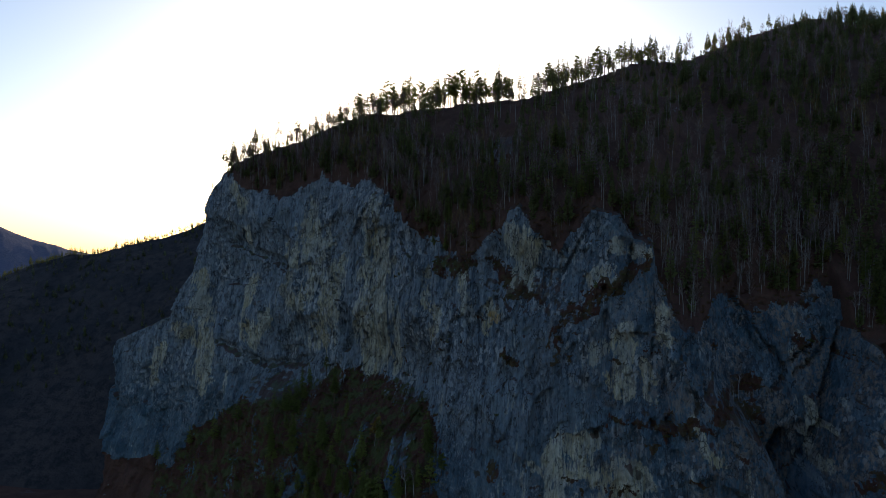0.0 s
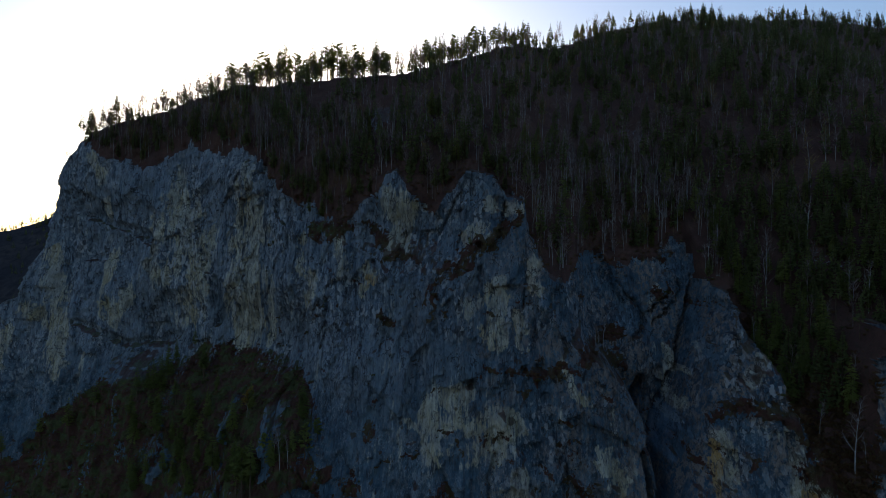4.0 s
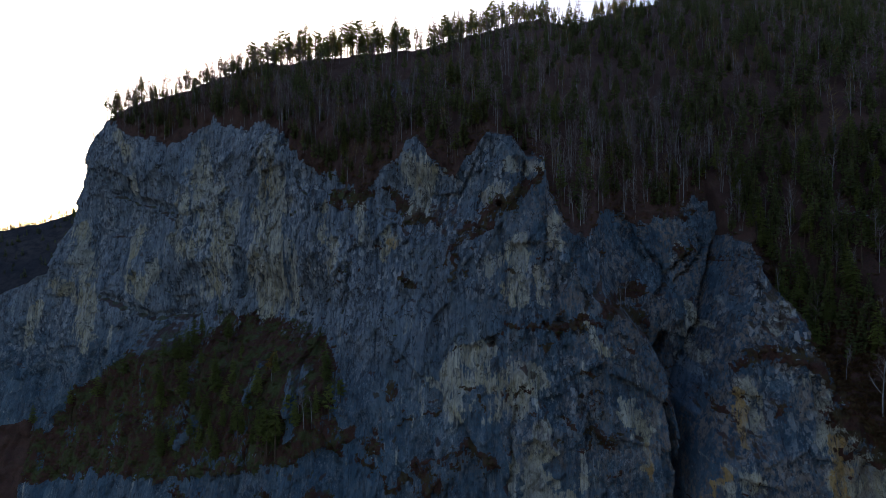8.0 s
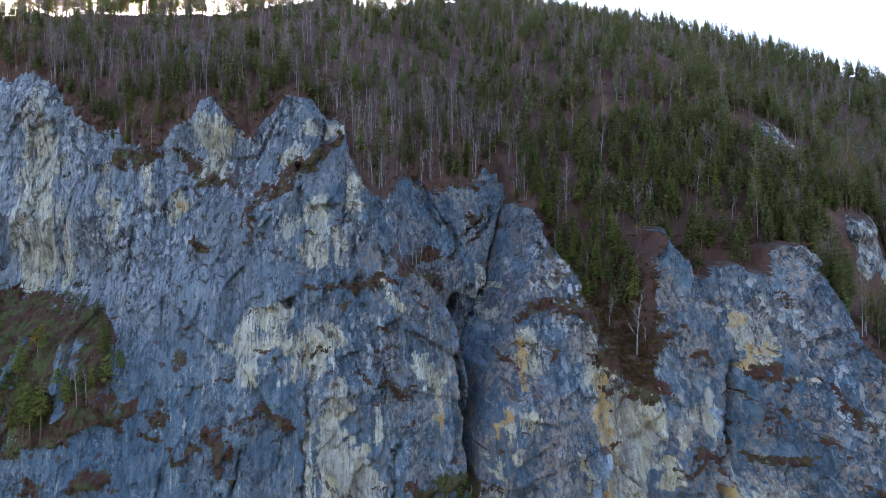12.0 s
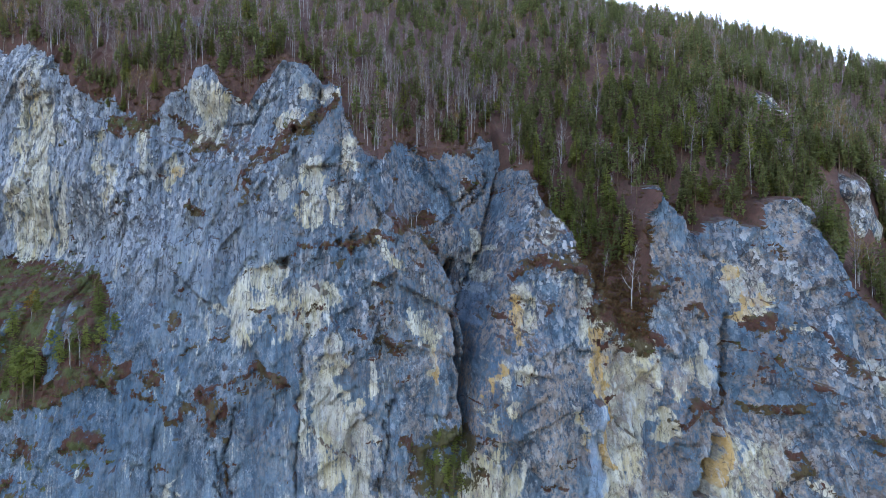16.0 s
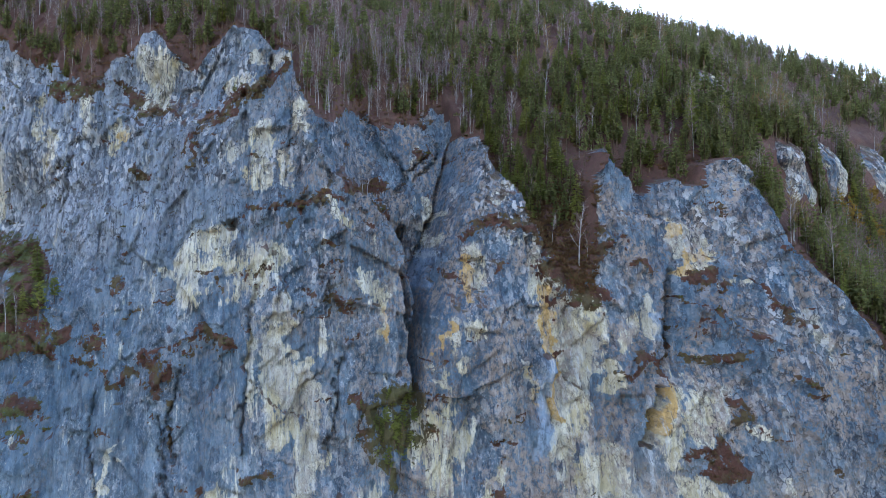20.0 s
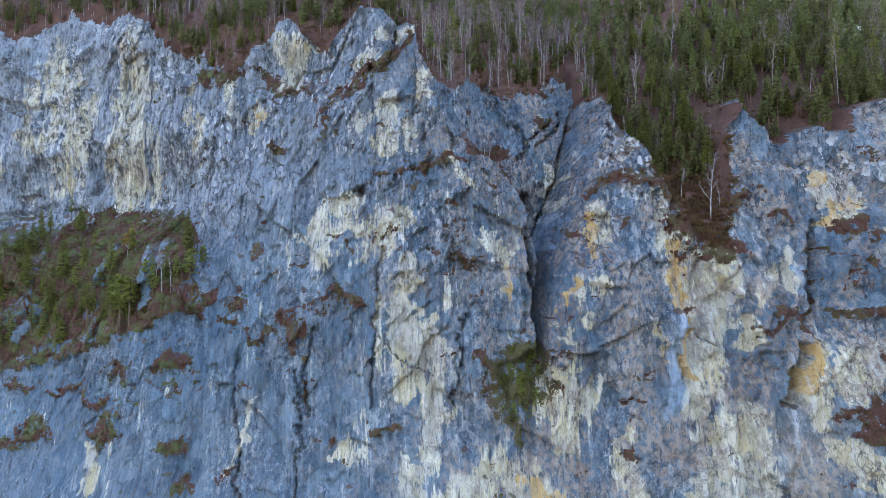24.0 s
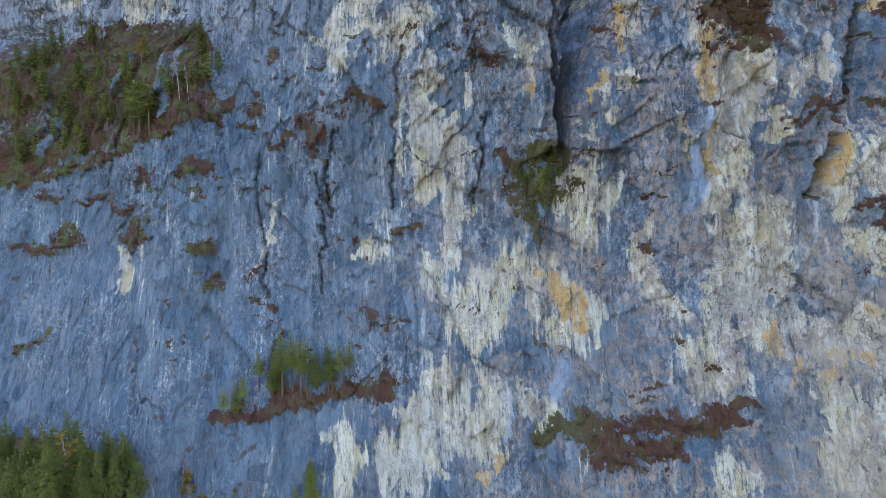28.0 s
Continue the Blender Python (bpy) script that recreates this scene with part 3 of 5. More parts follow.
TURF_LOW = [
    (-7.9, 92.6, -1.5, 88, 1.6), (-11.9, 68.2, -13.3, 63.8, 0.9), (6.2, 57.3, 10.5, 58.3, 1.4), (-53.7, 71.6, -52, 70, 1.5), (-99.9, 60.5, -81.4, 64.4, 0.9), (-74.6, 56.3, -66.1, 58, 1),
    (-105.5, 47.5, -99.7, 50.4, 1.3), (29.8, 75.6, 32.4, 70.1, 1.9), (38.2, 76.9, 44.8, 75.2, 3.1), (37.1, 67.4, 41.8, 67.5, 4.8), (37.5, 59.5, 39.5, 58.1, 2.2), (100.8, 89.6, 93.4, 85.7, 1),
    (99.9, 87, 97.7, 82, 0.6), (102, 69.1, 107.2, 66.2, 1.8), (104.6, 64.8, 106.8, 62.8, 1.8), (107, 89.6, 109.7, 88.3, 0.8),
]
TURF_FOOT = [
    (-37, 9.3, -25.3, 15.2, 1.7), (-25.3, 15.2, 1, 19.9, 2.5), (-131.6, 64.9, -87.2, 74.9, 1.6), (36.7, 14.3, 55.1, 12.2, 1.5), (50.3, 10.4, 64, 11.2, 3.1), (64.2, 13.5, 80.3, 22.3, 1.8),
    (-111.7, 15.9, -102.2, 21.4, 1.1), (76.7, 109.8, 83.7, 101.4, 3.9), (-4.8, 36.3, 2.5, 35.5, 0.9),
]
# proud narrow ledges
LEDGES = [
    (115.2, 108.9, 126.7, 92.6, 0.4), (104.5, 100.7, 114.1, 92.8, 0.5), (96.3, 87.1, 102.2, 97.9, 0.7), (9, 165.5, -10.9, 150.5, 1), (59.6, 119.9, 72.3, 120.6, 0.8),
]
# deep clefts
CLEFTS = [
    (97.8, 79.8, 94.6, 68.7, 0.8), (49.3, 120.7, 43.7, 107.5, 0.9), (43.7, 107.5, 45, 96.4, 0.8), (45, 96.4, 45.7, 78.5, 0.8), (66.2, 144.4, 61.7, 132.1, 1.1), (61.7, 132.1, 56, 116, 0.9),
    (56, 116, 49.3, 95.3, 1), (49.3, 95.3, 45.7, 78.7, 0.9), 
    (104.5, 108.5, 99.5, 86.9, 0.6),
]
# proud ribs
RIBS = [
    (58.3, 130.4, 54.3, 112.6, 1.1), (39.9, 159.1, 46.2, 145.8, 1.1), (71.6, 149.2, 63.2, 132.5, 0.8), (94.8, 141.6, 89.7, 131.2, 1.1), (17.4, 147.9, 29.9, 129.9, 1.4), (-37.9, 174.9, -44.3, 151.3, 1.9),
    (8.8, 112.9, 14.3, 95.8, 1.5),
]
TURF_LEFT = [
    (-54.3, 90.3, 7.9, 5.3, 0), (-35.1, 89.5, 5, 2, 0), (-78.1, 60.6, 7.4, 1.5, 0), (-113.5, 44.5, 12.7, 3, 0),
    (-99.6, 49.5, 8.1, 2.4, 0), (-70.7, 69.3, 7.2, 1.6, 0), (-53.7, 72.4, 3.8, 2.7, 0), (-109.2, 61.8, 6.3, 1.7, 0),
    (-73.6, 51.8, 5.4, 4, 0), (-51.4, 50.3, 3, 2.7, 0), (-46.4, 39.6, 2.7, 1.7, 0), (-20.7, 83.9, 4.5, 2.5, 0),
    (-18.9, 80, 2.8, 3.5, 0), (-31, 104.8, 3.8, 1.7, 0),
]
SHELVES = [
    (16.1, 170.1, -3.5, 153.2, 1.1), (-3.5, 153.2, -16.7, 143.5, 0.9), (-44.6, 89.5, -123.5, 63.9, 1.4), (2.4, 21, -19.2, 15.1, 1.4), (-19.2, 15.1, -43.3, 6.9, 1.5), (76.7, 19.7, 38.1, 13, 1.9),
    (6.4, 125.8, 30.2, 128.6, 0.7), (-23.8, 78.4, -38.5, 85.3, 0.8), (89.7, 84.6, 98.1, 88.8, 1),
]
CRACKS = [
    (53.1, 140.4, 48.7, 133, 0.5), (63.4, 150.1, 54.4, 136.7, 0.4), (67.5, 152, 61.6, 137, 0.4), (58, 147, 50, 137, 0.35), (44, 152, 52, 141, 0.4),
    (6.5, 104.2, 3.2, 62, 0.4), (-12.6, 83, -13.3, 60.7, 0.4), (-34, 76.6, -32.1, 39.1, 0.4), (-16.8, 71, -14.6, 40.4, 0.3), (-88.7, 151.7, -102.7, 131.2, 1.5), (-132.9, 162.4, -137.5, 133.3, 1.5),
    (-174.3, 130.9, -144.7, 121.1, 1.7), (-144.7, 121.1, -120, 125, 1.4), (-170.1, 176.3, -133.2, 164.9, 1.8), (-113.2, 168.9, -107.1, 152.2, 1.2), (27.1, 86.8, 22.7, 64.1, 0.3), (-47.6, 143.1, -49.5, 126.8, 0.5),
]
HOLES = [(0.3, 121.2, 1.2), (18.6, 127.9, 1.0), (14.5, 126.8, 1.0), (49.7, 121.8, 1.3), (2.4, 160.8, 0.8)]
TERRACE_TOP_X = (-192.3, -181.5, -155.3, -134.5, -126, -120.9, -107.6, -85.8, -70, -59.4, -48.7, -43.7)
TERRACE_TOP_Z = (72, 89.7, 105.9, 109, 111, 113, 122.6, 125.4, 121.5, 117.3, 108.7, 98.2)
TERRACE_LOW_X = (-201.3, -124.4, -111.8, -92.3, -64.3, -52.6, -43.2)
TERRACE_LOW_Z = (50.6, 66.6, 71.6, 76.6, 83.1, 88.7, 94.6)

TERRACE_RIBS = [(-63.3, 108.6, -64.6, 90.3, 2.6), (-84.2, 106.7, -83.9, 96.9, 1.6), (-111.9, 85.6, -115.2, 76.1, 2.0)]
# small tufts of red-brown heath scattered over the rock
_tuft = random.Random(71)
TUFTS = [(_tuft.uniform(-75, 132), _tuft.uniform(22, 178), _tuft.uniform(0.6, 2.4), _tuft.uniform(0.35, 0.9), _tuft.uniform(-0.6, 1.2)) for _ in range(210)]

# bare rock showing through the woods
OUTCROPS = [(-38, 212, 4, 5, 0)]


def wander(x, z):
    """Places shifted unevenly, so that outlines fray."""
    return (x + 2.6 * layered(x / 7, z / 7, 5, 201, 0.7), z + 2.0 * layered(x / 6, z / 6, 5, 211, 0.7))


PALE = PALE_HIGH_A + PALE_HIGH_B + PALE_OUTER_A + PALE_OUTER_B + [(*q[:4], 1.3 * q[4]) for q in PALE_LOW + PALE_FOOT] + [(*q[:4], 1.55 * q[4]) for q in PALE_LEFT] + PALE_CORNER
TURF = [(*q[:4], max(q[4], 0.55)) for q in TURF_HIGH_A + TURF_HIGH_B + TURF_OUTER + TURF_LOW + TURF_FOOT + SHELVES]


def spots(x, z, rows):
    """How far a place lies inside the patches (x, z, half width, half height, lean); 1 at their middles."""
    best = np.zeros(np.shape(x))
    x, z = wander(x, z)
    for px, pz, rx, rz, lean in rows:
        near = (np.abs(z - pz) < 1.5 * rz) & (np.abs(x - px) < 1.5 * (rx + abs(lean) * rz))
        if not near.any():
            continue
        dz = z[near] - pz
        dx = x[near] - px - lean * dz
        best[near] = np.maximum(best[near], 1 - 0.5 * ((dx / rx) ** 2 + (dz / rz) ** 2))
    return np.clip(best, 0, 1)


def strokes(x, z, rows, fray=1.0):
    """Nearness to the strokes (x, z, x, z, half width); 1 on them."""
    best = np.zeros(np.shape(x))
    wx, wz = wander(x, z)
    x, z = x + fray * (wx - x), z + fray * (wz - z)
    for ax, az, bx, bz, w in rows:
        reach = 1.5 * w
        near = (x > min(ax, bx) - reach) & (x < max(ax, bx) + reach) & (z > min(az, bz) - reach) & (z < max(az, bz) + reach)
        if not near.any():
            continue
        px, pz = x[near], z[near]
        dx, dz = bx - ax, bz - az
        s = np.clip(((px - ax) * dx + (pz - az) * dz) / (dx * dx + dz * dz), 0, 1)
        d = np.hypot(px - ax - s * dx, pz - az - s * dz)
        best[near] = np.maximum(best[near], 1 - 0.5 * (d / w) ** 2)
    return np.clip(best, 0, 1)


def terrace(x, z):
    """1 on the wooded terrace, 0 off it."""
    wx, wz = wander(x, z)
    top, low = np.interp(wx, TERRACE_TOP_X, TERRACE_TOP_Z), np.interp(wx, TERRACE_LOW_X, TERRACE_LOW_Z)
    band = np.minimum(step(-1.5, 1.5, top - wz), step(-1.5, 1.5, wz - low))
    return band * step(-50, -54, wx) * step(-215, -200, wx)


def turf(x, z):
    bare = 1 - np.maximum(0.35 * step(0.25, 0.6, soft_noise(x / 6, z / 12, 221)), step(0.4, 0.6, strokes(x, z, TERRACE_RIBS, 0.7)))
    return np.maximum(np.maximum(spots(x, z, TURF_LEFT + TUFTS), strokes(x, z, TURF, 1.0)), terrace(x, z) * bare)


def roughness(x, z):
    """Relief of the wall, in metres towards the valley."""
    wx = x + 2.0 * soft_noise(x / 19, z / 33, 5) + 0.3 * soft_noise(x / 5, z / 7, 6)
    wz = z + 3 * soft_noise(x / 23, z / 27, 7) + 0.3 * soft_noise(x / 4, z / 5, 8)
    big = 2.6 * layered(wx / 30, wz / 75, 3, 11)
    flute = 1.7 * (1 - 2 * np.abs(soft_noise(wx / 8.5, wz / 60, 21))) + 0.8 * (1 - 2 * np.abs(soft_noise(wx / 3.6, wz / 22, 22)))
    blocks = 3.4 * facets((wx + 0.25 * wz) / 13, wz / 25, 31) + 2.2 * facets((wx - 0.2 * wz) / 5.5, wz / 14, 41) + 1.2 * facets((wx - 0.3 * wz) / 2.8, wz / 6.5, 51) + 0.55 * facets((x - 0.25 * z) / 1.4, z / 3.0, 61)
    blocks = blocks + 1.5 * facets(wx / 4.2, wz / 36, 141)
    pillar = 4.2 * (0.6 - 2 * np.abs(soft_noise(wx / 15, wz / 80, 23))) * step(-55, -95, x) * step(85, 110, z)
    shelf = 1.4 * np.abs(soft_noise((wz + 0.35 * wx) / 13, wx / 60, 61))
    calm = np.interp(z, (0, 50, 78), (0.5, 0.55, 1.0)) * np.interp(x, (-60, 0, 30, 85, 105), (0.85, 0.85, 1.0, 1.0, 0.6))
    calm = calm * (1 - 0.62 * gully(x, z)[1] * step(96, 108, z))
    return calm * (big + flute + pillar + blocks + shelf) + 0.3 * layered(x / 1.1, z / 1.3, 2, 71)


def rim_of(x):
    return np.interp(x, RIM_X, RIM_Z) + 0.8 * soft_noise(x / 4, x * 0, 81) + 1.3 * soft_noise(x / 1.9, x * 0, 82) + 1.0 * soft_noise(x / 0.8, x * 0, 83)


def front(x, z):
    """Depth of the finished front, and how much of it is hillside."""
    rim = rim_of(x)
    wild = step(-0.5, 1.5, z - rim)
    wild = np.maximum(wild, step(0, 6, x - right_end(z) - 3) * step(150, 120, z) * step(70, 82, z))
    wild = np.maximum(wild, step(8, 30, left_end(z) - x))
    wild = np.maximum(wild, step(-196, -206, x) * step(80, 72, z + 6 * soft_noise(x / 15, z / 15, 3)))
    bare = spots(x, z, OUTCROPS)
    wild = wild * (1 - step(0.4, 0.6, bare))
    y = face_y(x, z) - 2 * bare - roughness(x, z) * (1 - 0.7 * step(0, 9, z - rim) * (wild > 0)) - wild * 1.5 * layered(x / 14, z / 10, 3, 91)
    y = y - 1.2 * spots(x, z, TURF_LEFT) - 1.1 * strokes(x, z, TURF + LEDGES, 0.5) * (1 - gully(x, z)[1] * step(82, 76, z))
    y = y + 3.0 * strokes(x, z, CRACKS, 0.5) + 10 * strokes(x, z, [(*c[:4], 1.25 * c[4]) for c in CLEFTS], 0.2) - 2.5 * strokes(x, z, TERRACE_RIBS, 0.7) - 3.0 * strokes(x, z, RIBS, 0.4)
    for hx, hz, w in HOLES:
        y = y + 5 * np.exp(-(((x - hx) / w) ** 2 + ((z - hz) / w) ** 2) ** 2)
    return y, wild


def grid_lines(*stretches):
    out = []
    for a, b, d in stretches:
        out += list(np.arange(a, b, d))
    return np.array(out)


def sheet(name, verts, faces, material, parent=None, marks=()):
    """One mesh object from arrays of places and quads, with unused places left out."""
    used = np.unique(faces)
    again = np.full(len(verts), -1)
    again[used] = np.arange(len(used))
    me = bpy.data.meshes.new(name)
    me.vertices.add(len(used))
    me.vertices.foreach_set("co", verts[used].astype(np.float32).ravel())
    n = len(faces)
    me.loops.add(n * 4)
    me.loops.foreach_set("vertex_index", again[faces].astype(np.int32).ravel())
    me.polygons.add(n)
    me.polygons.foreach_set("loop_start", np.arange(0, 4 * n, 4, dtype=np.int32))
    me.update(calc_edges=True)
    for key, values in marks:
        me.attributes.new(key, "FLOAT", "POINT").data.foreach_set("value", values[used].astype(np.float32))
    me.materials.append(material)
    ob = new(name, me)
    ob.parent = parent
    return ob


XS = grid_lines((-340, -244, 4), (-244, -100, 0.85), (-100, 140, 0.44), (140, 200, 1.2), (200, 520, 5))
ZS = grid_lines((-24, 0, 2), (0, 206, 0.5), (206, 262, 2), (262, 392, 4))
GX, GZ = np.meshgrid(XS, ZS)
CREST = np.interp(GX, CREST_X, CREST_Z) + 1.5 * soft_noise(GX / 9, GX * 0, 95)
OVER = np.maximum(GZ - CREST, 0)
HZ = np.minimum(GZ, CREST)
GY, WILD = front(GX, HZ)
GY = GY + OVER * 3
VERTS = np.stack([GX, GY, HZ - 0.8 * OVER], -1).reshape(-1, 3)
rows_, cols_ = GX.shape
corner = (np.arange(rows_ - 1)[:, None] * cols_ + np.arange(cols_ - 1)[None]).ravel()
QUADS = np.stack([corner, corner + 1, corner + 1 + cols_, corner + cols_], 1)
MARKS = (("pale", strokes(GX, HZ, [(*q[:4], 1.12 * q[4]) for q in PALE], 0.75).ravel()), ("seep", strokes(GX, HZ, [(*q[:4], 2.6 * q[4] + 2.5) for q in PALE], 0.8).ravel()), ("ochre", strokes(GX, HZ, OCHRE + OCHRE_CORNER, 0.5).ravel()), ("washed", strokes(GX, HZ, WASHED, 0.4).ravel()), ("turf", turf(GX, HZ).ravel()))
fx, fz, fw = GX.ravel()[corner], HZ.ravel()[corner], WILD.ravel()[corner]
above = (fw > 0.5) | (OVER.ravel()[corner] > 0)
hillside = tagged(sheet("hillside", VERTS, QUADS[above], FLOOR), "steep wooded hillside of brown forest floor above the cliff", "hillside", kind="structure")
cliff = tagged(new("cliff"), "blue-grey limestone cliff with cream streaks, ledges and a deep gully", "cliff", kind="structure")
gully_line = gully(fx, fz)[0]
for part_name, inside in (
    ("left_wall", fx < -75),
    ("pinnacle_wall", (fx >= -75) & (fx < 24)),
    ("gully_wall", (fx >= 24) & (fx < gully_line)),
    ("prow_wall", (fx >= 24) & (fx >= gully_line) & (fx < 88)),
    ("outer_wall", (fx >= 24) & (fx >= gully_line) & (fx >= 88)),
):
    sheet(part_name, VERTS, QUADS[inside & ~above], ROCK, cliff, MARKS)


# ---- valley floor and far mountains ----
def polar_ground():
    """One sheet from the cliff's foot to the horizon, dipping behind the mountain front."""
    rings = np.concatenate([np.arange(0, 400, 12), np.geomspace(400, 4600, 40)])
    turns = np.radians(np.arange(0, 361, 3))
    rr, tt = np.meshgrid(rings, turns, indexing="ij")
    x, y = rr * np.sin(tt), rr * np.cos(tt)
    z = -12 + 4 * layered(x / 60, y / 60, 4, 101) + 9 * step(60, 165, y + 0.5 * x) * step(420, 300, rr) - 7 * step(-82, -55, x) * step(90, 140, y) * step(420, 300, rr) + 4 * np.exp(-((x + 95) / 45) ** 2 - ((y - 168) / 38) ** 2)
    v = np.stack([x, y, z], -1).reshape(-1, 3)
    c = (np.arange(len(rings) - 1)[:, None] * len(turns) + np.arange(len(turns) - 1)[None]).ravel()
    return v, np.stack([c, c + len(turns), c + 1 + len(turns), c + 1], 1)


tagged(sheet("ground", *polar_ground(), FLOOR), "brown wooded valley floor below the cliff", "ground", kind="structure")


def ridge(name, label, ax, ay, bx, by, heights, depth, rough, k, material):
    """A far mountain: a ridge line from a to b with a front and a back slope."""
    n, rows = 160, 40
    s = np.linspace(0, 1, n)
    top = np.interp(s, np.linspace(0, 1, len(heights)), heights)
    top = top + rough * layered(s * 9, s * 0, 5, k)
    v = np.linspace(-1, 1, rows)
    ss, vv = np.meshgrid(s, v, indexing="ij")
    nx, ny = -(by - ay), bx - ax
    size = math.hypot(nx, ny)
    nx, ny = nx / size, ny / size
    x = ax + (bx - ax) * ss + nx * vv * depth
    y = ay + (by - ay) * ss + ny * vv * depth
    fall = np.abs(vv) ** 1.15
    z = top[:, None] * (1 - fall) - 20 * fall + (1 - fall) * fall * rough * 3 * layered(ss * 14, vv * 4, 4, k + 7)
    c = (np.arange(n - 1)[:, None] * rows + np.arange(rows - 1)[None]).ravel()
    ob = sheet(name, np.stack([x, y, z], -1).reshape(-1, 3), np.stack([c, c + rows, c + rows + 1, c + 1], 1), material)
    return tagged(ob, label, "mountain", kind="structure")


ridge("near_spur", "dark wooded spur falling into the valley", -250, 850, -950, 640, (290, 262, 235, 203, 172, 147, 128, 108, 90), 330, 7, 111, FAR)
ridge("far_mountain", "wooded mountain beyond the valley, blue haze put into its colour", -1900, 2900, -3000, 1700, (60, 120, 185, 250, 320, 385, 405, 395, 380), 700, 14, 131, HAZE_BLUE)


# ---- trees ----
class Shape:
    """Collects triangles and quads for one mesh."""

    def __init__(self):
        self.v, self.f = [], []

    def tube(self, points, radii, sides=5):
        for p, r in zip(points, radii):
            for i in range(sides):
                a = 2 * math.pi * i / sides
                self.v.append((p[0] + r * math.cos(a), p[1] + r * math.sin(a), p[2]))
        base = len(self.v) - sides * len(points)
        for k in range(len(points) - 1):
            for i in range(sides):
                j = (i + 1) % sides
                self.f.append((base + k * sides + i, base + k * sides + j, base + (k + 1) * sides + j, base + (k + 1) * sides + i))

    def blade(self, a, b, w, lift=(0, 0, 1)):
        """A narrow leaf-like piece from a to b, widest in its middle."""
        a, b = Vector(a), Vector(b)
        side = (b - a).cross(Vector(lift))
        side = side.normalized() * w if side.length > 1e-6 else Vector((w, 0, 0))
        mid = a.lerp(b, 0.45) + Vector((0, 0, 0.08 * (b - a).length))
        n = len(self.v)
        self.v += [tuple(a), tuple(mid + side), tuple(b), tuple(mid - side)]
        self.f.append((n, n + 1, n + 2, n + 3))

    def mesh(self, name, material):
        me = bpy.data.meshes.new(name)
        me.from_pydata(self.v, [], self.f)
        me.materials.append(material)
        return me


def spruce_shapes(rng, height, width, bare, gaps):
    """Trunk and crown of a conifer: whorls of drooping sprays on a tapering stem."""
    trunk, crown = Shape(), Shape()
    bend = rng.uniform(-0.25, 0.25), rng.uniform(-0.25, 0.25)
    line = [(bend[0] * s * s, bend[1] * s * s, s * height - (0.8 if s == 0 else 0)) for s in (0, 0.3, 0.6, 1)]
    trunk.tube(line, [0.017 * height, 0.013 * height, 0.008 * height, 0.01], 5)
    z = bare * height
    while z < height * 0.985:
        s = z / height
        t = (s - bare) / (1 - bare)
        reach = width * (1 - t) ** 0.8 * min(1, 0.45 + 3 * t) + 0.12
        turn = rng.uniform(0, 6.28)
        for i in range(5 if t < 0.75 else 4):
            if rng.random() < gaps:
                continue
            a = turn + i * 1.257 + rng.uniform(-0.35, 0.35)
            r = reach * rng.uniform(0.65, 1.15)
            c = Vector((bend[0] * s * s, bend[1] * s * s, z + rng.uniform(-0.2, 0.2)))
            out = Vector((math.cos(a), math.sin(a), 0))
            tip = c + out * r + Vector((0, 0, -0.22 * r + 0.12 * t))
            crown.blade(c, tip, 0.09 * r + 0.05)
            for q in (0.3, 0.58, 0.86):
                p = c.lerp(tip, q)
                sw = Vector((-out.y, out.x, 0)) * (0.4 * r * (1.15 - q) + 0.12)
                crown.blade(p, p + sw + out * 0.25 * r + Vector((0, 0, -0.16 * r)), 0.09 * r + 0.05)
                crown.blade(p, p - sw + out * 0.25 * r + Vector((0, 0, -0.16 * r)), 0.09 * r + 0.05)
                if rng.random() < 0.6:
                    crown.blade(p, p + Vector((rng.uniform(-0.2, 0.2), rng.uniform(-0.2, 0.2), -0.28 * r)), 0.07 * r + 0.03, tuple(out))
        z += height * rng.uniform(0.028, 0.044)
    crown.blade((bend[0], bend[1], height * 0.94), (bend[0], bend[1], height + 0.3), 0.1, (1, 0, 0))
    return trunk, crown


def pine_shapes(rng, height, width):
    """A pine with a bare leaning stem and an uneven crown of needle tufts on limbs."""
    trunk, crown = Shape(), Shape()
    lean = rng.uniform(-0.7, 0.7), rng.uniform(-0.7, 0.7)
    line = [(lean[0] * s ** 1.5, lean[1] * s ** 1.5, s * height - (0.8 if s == 0 else 0)) for s in (0, 0.35, 0.7, 1)]
    trunk.tube(line, [0.018 * height, 0.014 * height, 0.009 * height, 0.02], 5)
    for i in range(17):
        s = 0.3 + 0.7 * (i + rng.random()) / 17
        t = (s - 0.3) / 0.7
        c = Vector((lean[0] * s ** 1.5, lean[1] * s ** 1.5, s * height))
        a = i * 2.4 + rng.uniform(-0.5, 0.5)
        r = width * (0.55 + 0.6 * math.sin(math.pi * min(1, t * 0.8 + 0.2))) * rng.uniform(0.55, 1.1) * (1 - 0.55 * t * t)
        tip = c + Vector((math.cos(a) * r, math.sin(a) * r, 0.25 * r))
        trunk.tube([tuple(c), tuple(c.lerp(tip, 0.6)), tuple(tip)], [0.05, 0.035, 0.015], 3)
        for q in range(36):
            p = c.lerp(tip, rng.uniform(0.3, 1.05)) + Vector((rng.uniform(-0.3, 0.3), rng.uniform(-0.3, 0.3), rng.uniform(-0.15, 0.35))) * (0.5 * r)
            d = Vector((rng.uniform(-1, 1), rng.uniform(-1, 1), rng.uniform(-0.25, 0.7))).normalized()
            crown.blade(p, p + d * rng.uniform(0.45, 0.9), 0.19, (rng.uniform(-1, 1), rng.uniform(-1, 1), 1))
    return trunk, crown


